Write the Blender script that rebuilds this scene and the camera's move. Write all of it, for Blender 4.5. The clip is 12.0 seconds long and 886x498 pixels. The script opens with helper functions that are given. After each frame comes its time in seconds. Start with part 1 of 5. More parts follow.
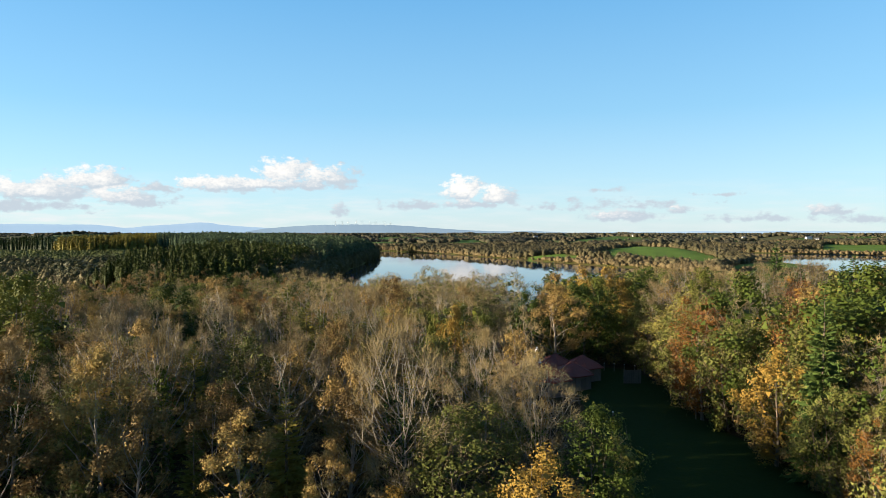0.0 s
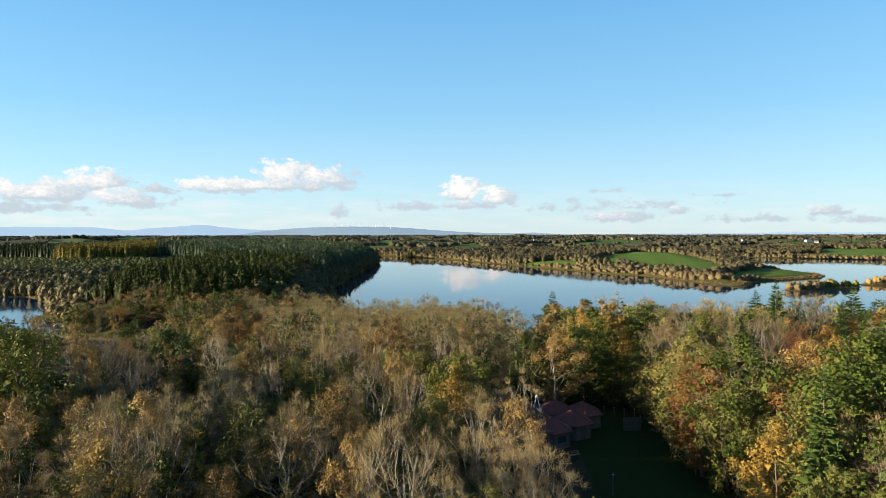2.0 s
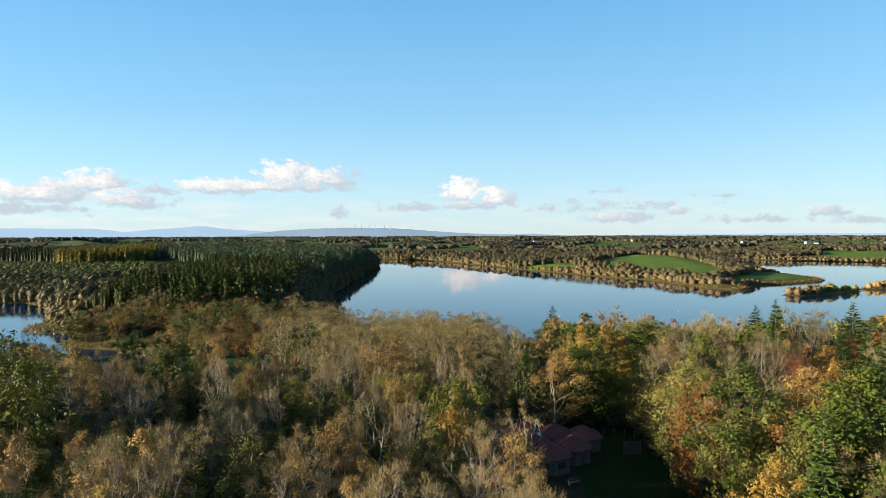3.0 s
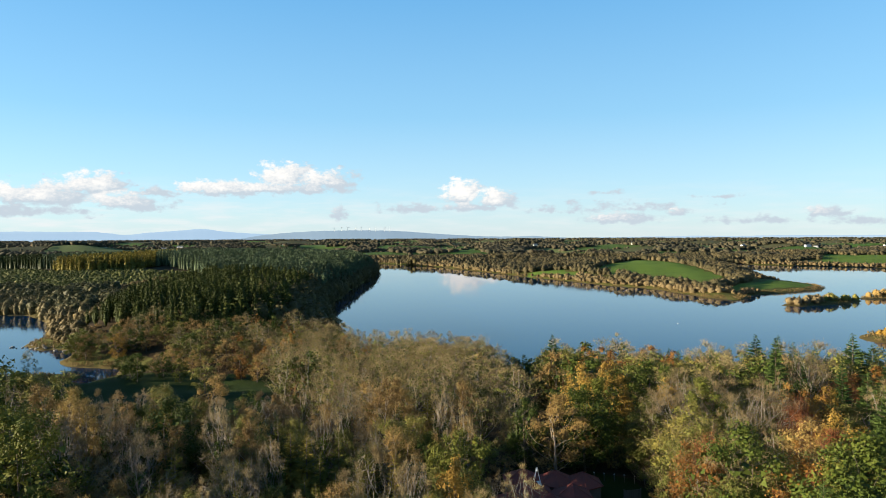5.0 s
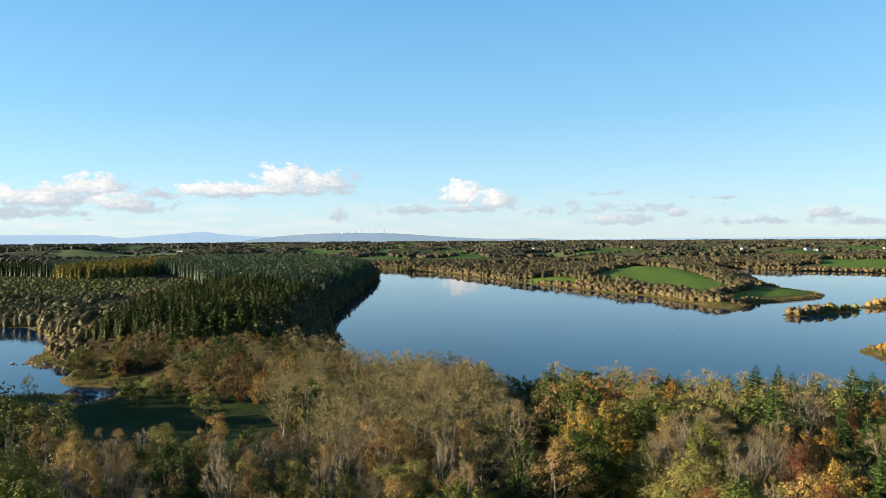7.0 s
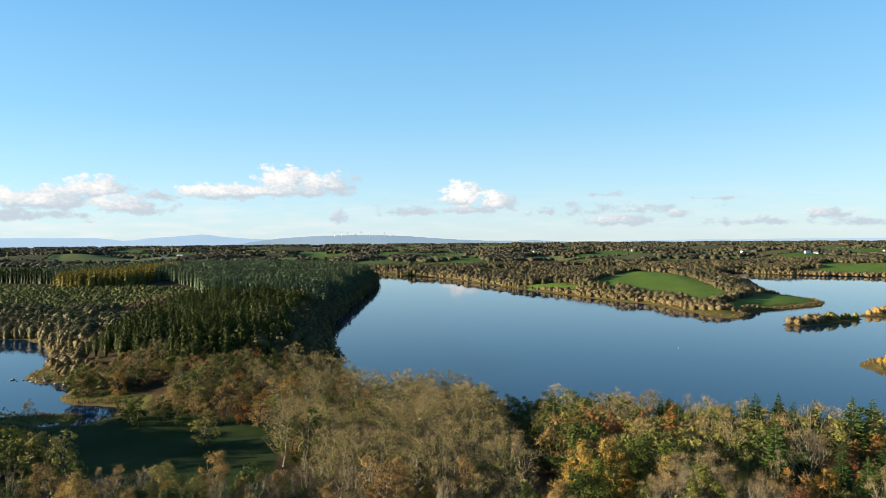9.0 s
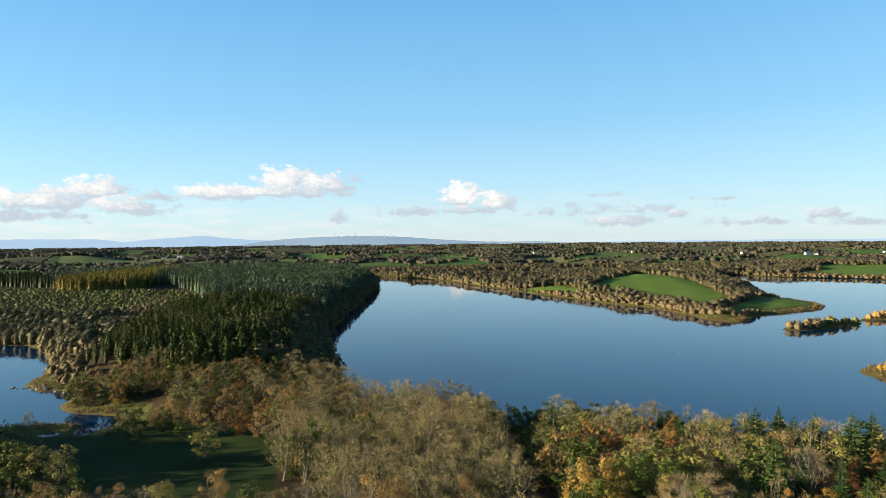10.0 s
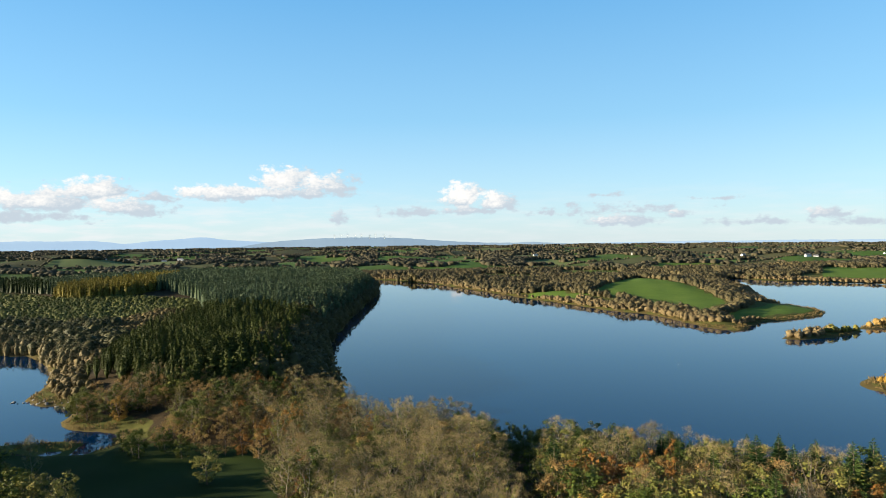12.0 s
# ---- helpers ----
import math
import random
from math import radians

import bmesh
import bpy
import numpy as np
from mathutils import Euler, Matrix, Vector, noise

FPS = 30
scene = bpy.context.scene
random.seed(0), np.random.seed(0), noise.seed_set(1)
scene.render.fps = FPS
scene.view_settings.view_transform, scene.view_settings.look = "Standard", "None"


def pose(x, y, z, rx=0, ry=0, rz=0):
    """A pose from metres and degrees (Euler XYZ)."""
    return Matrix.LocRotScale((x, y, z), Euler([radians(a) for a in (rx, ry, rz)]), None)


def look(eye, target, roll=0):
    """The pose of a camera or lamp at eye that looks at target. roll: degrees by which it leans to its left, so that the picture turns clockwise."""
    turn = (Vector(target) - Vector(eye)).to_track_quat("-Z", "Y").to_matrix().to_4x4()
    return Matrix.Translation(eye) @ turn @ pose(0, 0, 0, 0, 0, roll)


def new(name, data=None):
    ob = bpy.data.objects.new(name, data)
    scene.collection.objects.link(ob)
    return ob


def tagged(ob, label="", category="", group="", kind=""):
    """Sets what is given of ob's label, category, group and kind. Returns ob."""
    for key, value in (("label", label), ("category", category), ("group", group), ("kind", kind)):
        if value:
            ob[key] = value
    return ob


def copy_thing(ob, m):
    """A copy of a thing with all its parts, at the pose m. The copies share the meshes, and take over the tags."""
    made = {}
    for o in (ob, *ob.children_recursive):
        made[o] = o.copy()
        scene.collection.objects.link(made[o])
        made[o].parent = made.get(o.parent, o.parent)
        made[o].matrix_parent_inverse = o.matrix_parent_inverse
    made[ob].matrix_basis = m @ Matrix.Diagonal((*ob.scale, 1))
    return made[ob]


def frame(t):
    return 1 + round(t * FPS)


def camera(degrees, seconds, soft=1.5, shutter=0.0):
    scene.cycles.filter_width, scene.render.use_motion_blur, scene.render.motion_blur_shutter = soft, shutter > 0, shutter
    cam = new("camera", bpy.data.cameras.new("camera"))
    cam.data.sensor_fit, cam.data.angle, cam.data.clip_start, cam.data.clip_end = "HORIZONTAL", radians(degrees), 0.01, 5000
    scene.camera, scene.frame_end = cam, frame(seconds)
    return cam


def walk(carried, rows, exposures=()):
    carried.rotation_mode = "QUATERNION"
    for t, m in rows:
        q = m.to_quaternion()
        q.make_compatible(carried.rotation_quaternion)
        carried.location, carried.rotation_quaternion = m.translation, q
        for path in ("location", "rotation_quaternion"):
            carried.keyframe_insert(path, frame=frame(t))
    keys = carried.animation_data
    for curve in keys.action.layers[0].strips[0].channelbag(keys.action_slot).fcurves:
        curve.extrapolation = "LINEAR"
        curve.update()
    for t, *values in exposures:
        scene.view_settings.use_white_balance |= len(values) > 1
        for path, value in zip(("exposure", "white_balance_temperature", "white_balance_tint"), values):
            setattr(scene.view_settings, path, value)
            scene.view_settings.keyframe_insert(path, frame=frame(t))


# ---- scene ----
# ---- camera: a straight climb over the wood ----
cam = camera(68.6, 12.0, soft=0.6)
WATER_TO_EYE, CLIMB = 35.7, 40.0


def flight(t):
    s = t / 12.0
    x = -0.014 * s + 0.227 * s * s
    y = 0.576 * s - 0.343 * s * s
    z = WATER_TO_EYE + CLIMB * (0.990 * s + 0.055 * s * s - 0.045 * s ** 3)
    yaw = -0.205 * s + 0.153 * s * s
    pitch = -1.5 + 0.420 * s + 0.925 * s * s - 0.768 * s ** 3
    roll = 0.606 * s + 0.035 * s * s
    return pose(x, y, z, 90 + pitch, roll, yaw)


walk(cam, [(t * 0.5, flight(t * 0.5)) for t in range(25)])

# ---- light: low autumn sun from the side, clear sky with a few cumulus clouds ----
SUN_AZ, SUN_EL = -97.0, 11.5      # degrees, azimuth from straight ahead, minus is to the left
SKY_STRENGTH = 0.05
sun_data = bpy.data.lights.new("sun", "SUN")
sun_data.energy, sun_data.angle, sun_data.color = 5.0, radians(0.55), (1.0, 0.84, 0.62)
sun = new("sun", sun_data)
sun_way = Vector((math.sin(radians(SUN_AZ)) * math.cos(radians(SUN_EL)), math.cos(radians(SUN_AZ)) * math.cos(radians(SUN_EL)), math.sin(radians(SUN_EL))))
sun.matrix_world = look(sun_way * 300, (0, 0, 0))
scene.view_settings.exposure = 2.4


class Net:
    """Short way to write node trees."""

    def __init__(self, tree):
        self.tree = tree

    def node(self, kind, **values):
        made = self.tree.nodes.new(kind)
        for key, value in values.items():
            made.inputs[key].default_value = value
        return made

    def link(self, a, b):
        self.tree.links.new(a, b)

    def put(self, socket, value):
        if isinstance(value, (int, float, tuple)):
            socket.default_value = value
        else:
            self.link(value, socket)

    def math(self, op, a, b=0.0, c=0.0, clamp=False):
        made = self.tree.nodes.new("ShaderNodeMath")
        made.operation, made.use_clamp = op, clamp
        for socket, value in zip(made.inputs, (a, b, c)):
            self.put(socket, value)
        return made.outputs[0]

    def mix(self, f, a, b, blend="MIX"):
        made = self.tree.nodes.new("ShaderNodeMix")
        made.data_type, made.blend_type = "RGBA", blend
        self.put(made.inputs[0], f), self.put(made.inputs[6], a), self.put(made.inputs[7], b)
        return made.outputs[2]

    def step(self, x, low, high):
        made = self.tree.nodes.new("ShaderNodeMapRange")
        made.interpolation_type = "SMOOTHSTEP"
        self.put(made.inputs[0], x)
        made.inputs[1].default_value, made.inputs[2].default_value = low, high
        return made.outputs[0]

    def noise(self, where, scale, detail=3.0, rough=0.5):
        made = self.node("ShaderNodeTexNoise", Scale=scale, Detail=detail, Roughness=rough)
        if where is not None:
            self.link(where, made.inputs["Vector"])
        return made.outputs["Fac"]

    def ramp(self, x, stops):
        made = self.tree.nodes.new("ShaderNodeValToRGB")
        band = made.color_ramp.elements
        while len(band) < len(stops):
            band.new(0.5)
        for e, (at, colour) in zip(band, stops):
            e.position, e.color = at, (*colour, 1.0)
        self.put(made.inputs[0], x)
        return made.outputs[0]


# cumulus lumps: azimuth, elevation, half width, half height (degrees), weight
LUMPS = [
    (-13.6, 5.3, 2.88, 1.61, 1), (-18.5, 4.2, 4.5, 1.05, 0.95), (-9.6, 4.9, 2.75, 1.33, 0.9), (-14.5, 4.3, 7.5, 0.77, 0.9),
    (1.8, 3.85, 2.19, 1.61, 1.05), (4.7, 3.3, 2.38, 1.19, 0.95), (-2.6, 2.6, 3.5, 0.63, 0.62), (2.6, 2.7, 3.62, 0.56, 0.75),
    (-28, 4.2, 3, 1.4, 0.95), (-31.5, 3.3, 4.75, 1.4, 0.9), (-25.6, 2.9, 3.25, 1.12, 0.85), (-33.5, 2.2, 5.62, 0.7, 0.6), (-24, 3.8, 2.5, 0.56, 0.7),
    (-9, 2.2, 0.88, 0.91, 0.75), (15.6, 1.6, 3, 0.77, 0.78), (14.5, 2.5, 6.88, 0.7, 0.5), (20.2, 2.1, 1.12, 0.56, 0.75),
    (30.6, 1.95, 1.62, 0.7, 0.8), (26, 1.4, 4.75, 0.49, 0.5), (33.5, 1.2, 3.25, 0.42, 0.5), (14, 3.9, 1.5, 0.31, 0.5), (23, 3.4, 1.75, 0.28, 0.45),
]


def make_sky():
    world = bpy.data.worlds.new("sky")
    scene.world = world
    world.use_nodes = True
    n = Net(world.node_tree)
    back = world.node_tree.nodes["Background"]
    sky = n.node("ShaderNodeTexSky")
    sky.sky_type, sky.sun_disc = "NISHITA", False
    sky.sun_elevation, sky.sun_rotation = radians(SUN_EL), radians(-SUN_AZ)
    sky.air_density, sky.dust_density, sky.ozone_density = 1.0, 0.6, 2.0
    way = n.node("ShaderNodeTexCoord").outputs["Generated"]
    parts = n.node("ShaderNodeSeparateXYZ")
    n.link(way, parts.inputs[0])
    x, y, z = parts.outputs
    az = n.math("MULTIPLY", n.math("ARCTAN2", x, y), 57.2958)
    el = n.math("MULTIPLY", n.math("ARCSINE", z), 57.2958)
    flat = n.node("ShaderNodeCombineXYZ")
    n.link(az, flat.inputs[0]), n.link(n.math("MULTIPLY", el, 1.5), flat.inputs[1])
    where = flat.outputs[0]
    puff = n.noise(where, 0.75, 6.0, 0.58)
    fine = n.noise(where, 2.6, 5.0, 0.6)
    drift = n.math("SUBTRACT", puff, 0.5)
    best, tall = None, None
    for a, e, w, h, weight in LUMPS:
        u = n.math("DIVIDE", n.math("SUBTRACT", az, a), w)
        v = n.math("DIVIDE", n.math("SUBTRACT", el, e - 0.35), h)
        low = n.math("MULTIPLY", n.math("MINIMUM", v, 0.0), 0.75)      # flatter, harder base
        v = n.math("ADD", v, low)
        d = n.math("MULTIPLY", n.math("SUBTRACT", 1.0, n.math("SQRT", n.math("ADD", n.math("MULTIPLY", u, u), n.math("MULTIPLY", v, v)))), weight)
        lit = n.math("ADD", n.math("MULTIPLY", d, 0.5), n.math("ADD", n.math("MULTIPLY", v, 0.44), n.math("MULTIPLY", u, -0.30)))
        lit = n.math("ADD", n.math("ADD", lit, (weight - 0.95) * 1.3), n.math("MULTIPLY", n.math("MINIMUM", d, 0.0), 3.0))
        best = d if best is None else n.math("MAXIMUM", best, d)
        tall = lit if tall is None else n.math("MAXIMUM", tall, lit)
    body = n.math("ADD", best, n.math("ADD", n.math("MULTIPLY", drift, 2.1), n.math("MULTIPLY", n.math("SUBTRACT", fine, 0.5), 0.6)))
    body = n.math("ADD", body, 0.02)
    cover = n.step(body, 0.0, 0.48)
    shade = n.step(n.math("ADD", tall, n.math("ADD", n.math("MULTIPLY", drift, 0.9), n.math("MULTIPLY", n.math("SUBTRACT", fine, 0.5), 0.7))), 0.0, 0.72)
    cloud = n.mix(shade, (2.25, 2.58, 2.88, 1), (4.05, 3.95, 3.8, 1))
    # thin veil low over the land, thicker towards the sun
    long = n.node("ShaderNodeCombineXYZ")
    n.link(n.math("MULTIPLY", az, 0.22), long.inputs[0]), n.link(n.math("MULTIPLY", el, 1.4), long.inputs[1])
    veil_noise = n.step(n.noise(long.outputs[0], 1.0, 4.0, 0.55), 0.38, 0.72)
    low_band = n.math("MULTIPLY", n.step(el, 5.5, 1.2), n.step(el, -1.0, 0.6))
    to_sun = n.math("ADD", 0.30, n.math("MULTIPLY", n.step(az, 12.0, -38.0), 0.45))
    veil = n.math("MULTIPLY", n.math("MULTIPLY", veil_noise, low_band), to_sun)
    blue = n.mix(1.0, sky.outputs[0], (0.52, 0.90, 1.18, 1), "MULTIPLY")
    air = n.ramp(n.math("DIVIDE", el, 60.0, clamp=True), [(0.0, (3.10, 3.50, 3.72)), (0.075, (2.15, 3.10, 3.72)), (0.17, (1.30, 2.52, 3.50)), (0.34, (0.68, 1.90, 3.28)), (1.0, (0.40, 1.10, 2.50))])
    hazy = n.mix(0.75, blue, air)
    colour = n.mix(veil, hazy, (3.45, 3.52, 3.56, 1))
    colour = n.mix(cover, colour, cloud)
    n.link(colour, back.inputs["Color"])
    back.inputs["Strength"].default_value = SKY_STRENGTH


make_sky()


# ---- materials ----
def material(name):
    m = bpy.data.materials.new(name)
    m.use_nodes = True
    n = Net(m.node_tree)
    return m, n, m.node_tree.nodes["Principled BSDF"]


def leaf_material(name, stops, glow=0.14, rough=0.6, patch=0.09):
    """Foliage: tone by plant, by leaf and by patch; some light passes through."""
    m, n, b = material(name)
    plant = n.node("ShaderNodeObjectInfo").outputs["Random"]
    leaf = n.node("ShaderNodeNewGeometry")
    spot = n.noise(leaf.outputs["Position"], patch, 2.0)
    tone = n.math("ADD", n.math("MULTIPLY", plant, 0.62), n.math("ADD", n.math("MULTIPLY", leaf.outputs["Random Per Island"], 0.26), n.math("MULTIPLY", n.math("SUBTRACT", spot, 0.36), 0.5)), clamp=True)
    colour = n.ramp(tone, stops)
    n.link(colour, b.inputs["Base Color"])
    b.inputs["Roughness"].default_value = rough
    b.inputs["Specular IOR Level"].default_value = 0.05
    thin = n.node("ShaderNodeBsdfTranslucent")
    n.link(colour, thin.inputs["Color"])
    both = n.node("ShaderNodeMixShader", Fac=glow)
    n.link(b.outputs[0], both.inputs[1]), n.link(thin.outputs[0], both.inputs[2])
    n.link(both.outputs[0], m.node_tree.nodes["Material Output"].inputs[0])
    return m


def bark_material(name, dark, light, scale=6.0):
    m, n, b = material(name)
    where = n.node("ShaderNodeTexCoord").outputs["Object"]
    grain = n.noise(where, scale, 5.0, 0.65)
    wide = n.noise(where, scale * 0.12, 2.0)
    colour = n.ramp(n.math("ADD", n.math("MULTIPLY", grain, 0.6), n.math("MULTIPLY", wide, 0.4)), [(0.3, dark), (0.65, light)])
    n.link(colour, b.inputs["Base Color"])
    b.inputs["Roughness"].default_value = 0.85
    bump = n.node("ShaderNodeBump", Strength=0.5, Distance=0.03)
    n.link(grain, bump.inputs["Height"]), n.link(bump.outputs[0], b.inputs["Normal"])
    return m


def plain_material(name, a, b_colour, scale=4.0, rough=0.6, metal=0.0, relief=0.2):
    m, n, b = material(name)
    where = n.node("ShaderNodeTexCoord").outputs["Object"]
    f = n.math("ADD", n.math("MULTIPLY", n.noise(where, scale, 5.0, 0.6), 0.65), n.math("MULTIPLY", n.noise(where, scale * 0.13, 2.0), 0.35))
    n.link(n.ramp(f, [(0.32, a), (0.68, b_colour)]), b.inputs["Base Color"])
    b.inputs["Roughness"].default_value, b.inputs["Metallic"].default_value = rough, metal
    bump = n.node("ShaderNodeBump", Strength=relief, Distance=0.02)
    n.link(f, bump.inputs["Height"]), n.link(bump.outputs[0], b.inputs["Normal"])
    return m


LEAF = {
    "russet": leaf_material("russet_leaves", [(0.1, (0.0718, 0.0460, 0.0175)), (0.4, (0.1380, 0.0920, 0.0340)), (0.7, (0.1840, 0.1233, 0.0405)), (0.95, (0.1702, 0.1316, 0.0377))]),
    "tan": leaf_material("tan_twigs", [(0.1, (0.072, 0.055, 0.029)), (0.5, (0.132, 0.102, 0.051)), (0.9, (0.178, 0.138, 0.066))], 0.08),
    "olive": leaf_material("olive_leaves", [(0.1, (0.0280, 0.0339, 0.0076)), (0.45, (0.0661, 0.0727, 0.0165)), (0.7, (0.1014, 0.1011, 0.0240)), (0.95, (0.1359, 0.1169, 0.0270))]),
    "green": leaf_material("green_leaves", [(0.1, (0.0164, 0.0254, 0.0051)), (0.5, (0.0344, 0.0492, 0.0082)), (0.9, (0.0697, 0.0738, 0.0131))]),
    "gold": leaf_material("gold_leaves", [(0.1, (0.092, 0.057, 0.0120)), (0.5, (0.146, 0.091, 0.0180)), (0.9, (0.190, 0.123, 0.0270))]),
    "orange": leaf_material("orange_leaves", [(0.1, (0.072, 0.033, 0.0090)), (0.5, (0.118, 0.057, 0.0130)), (0.9, (0.160, 0.090, 0.0200))]),
    "red": leaf_material("red_leaves", [(0.1, (0.0632, 0.0226, 0.0106)), (0.5, (0.0998, 0.0373, 0.0147)), (0.9, (0.1197, 0.0599, 0.0213))]),
    "larch": leaf_material("larch_needles", [(0.1, (0.048, 0.052, 0.0100)), (0.5, (0.096, 0.084, 0.0160)), (0.9, (0.145, 0.114, 0.0220))], 0.2),
    "spruce": leaf_material("spruce_needles", [(0.1, (0.0125, 0.0255, 0.0072)), (0.5, (0.0262, 0.0476, 0.0120)), (0.9, (0.0480, 0.0721, 0.0168))], 0.1),
    "ivy": leaf_material("ivy_leaves", [(0.1, (0.0126, 0.0228, 0.0050)), (0.5, (0.0284, 0.0443, 0.0076)), (0.9, (0.0601, 0.0696, 0.0126))], 0.2),
    "reed": leaf_material("reed_blades", [(0.1, (0.0754, 0.0534, 0.0226)), (0.5, (0.1194, 0.0879, 0.0346)), (0.9, (0.1634, 0.1194, 0.0503))], 0.2),
}
BARK = {
    "grey": bark_material("grey_bark", (0.0392, 0.0315, 0.0238), (0.1029, 0.0854, 0.0637)),
    "brown": bark_material("brown_bark", (0.0294, 0.0224, 0.0147), (0.0833, 0.0609, 0.0413)),
    "birch": bark_material("birch_bark", (0.0588, 0.0462, 0.0364), (0.1666, 0.147, 0.1225)),
    "pale": bark_material("pale_bark", (0.06, 0.051, 0.04), (0.135, 0.118, 0.094)),
}
ROOF_RED = plain_material("red_roof_felt", (0.080, 0.0125, 0.0065), (0.118, 0.0190, 0.0095), 3.0, 0.85, 0.0, 0.4)
WALL_BOARD = plain_material("weathered_boards", (0.0546, 0.0462, 0.0378), (0.1008, 0.0882, 0.0714), 5.0, 0.75, 0.0, 0.4)
WHITE_PAINT = plain_material("white_paint", (0.3696, 0.3696, 0.3584), (0.448, 0.448, 0.4368), 3.0, 0.6)
SLATE = plain_material("slate_roof", (0.049, 0.0525, 0.0595), (0.098, 0.1015, 0.1085), 2.0, 0.6)
STEEL = plain_material("galvanised_steel", (0.42, 0.44, 0.46), (0.60, 0.62, 0.64), 8.0, 0.35, 0.8)
POST_WOOD = plain_material("grey_post_wood", (0.0403, 0.0328, 0.0252), (0.0756, 0.063, 0.0479), 7.0, 0.8)
WINDOW_GLASS = plain_material("dark_window_glass", (0.02, 0.024, 0.03), (0.035, 0.04, 0.05), 1.0, 0.08, 0.0, 0.0)
STONE = plain_material("grey_shore_stone", (0.0672, 0.063, 0.0546), (0.1512, 0.1428, 0.126), 3.0, 0.85, 0.0, 0.5)


def water_material():
    m, n, b = material("lake_water")
    where = n.node("ShaderNodeNewGeometry").outputs["Position"]
    stretch = n.node("ShaderNodeMapping")
    stretch.inputs["Scale"].default_value = (1.0, 0.45, 1.0)
    n.link(where, stretch.inputs[0])
    ripple = n.noise(stretch.outputs[0], 1.1, 3.0, 0.6)
    swell = n.noise(stretch.outputs[0], 0.05, 3.0, 0.5)
    patches = n.step(n.noise(stretch.outputs[0], 0.011, 3.0, 0.55), 0.42, 0.68)
    n.link(n.mix(swell, (0.0002, 0.0085, 0.027, 1), (0.0003, 0.0100, 0.031, 1)), b.inputs["Base Color"])
    b.inputs["IOR"].default_value, b.inputs["Specular IOR Level"].default_value = 1.333, 0.35
    n.link(n.math("ADD", 0.02, n.math("MULTIPLY", patches, 0.05)), b.inputs["Roughness"])
    bump = n.node("ShaderNodeBump", Strength=0.06, Distance=0.05)
    n.link(ripple, bump.inputs["Height"]), n.link(bump.outputs[0], b.inputs["Normal"])
    return m


FIELD_U, FIELD_V = 230.0, 260.0      # size of the far fields


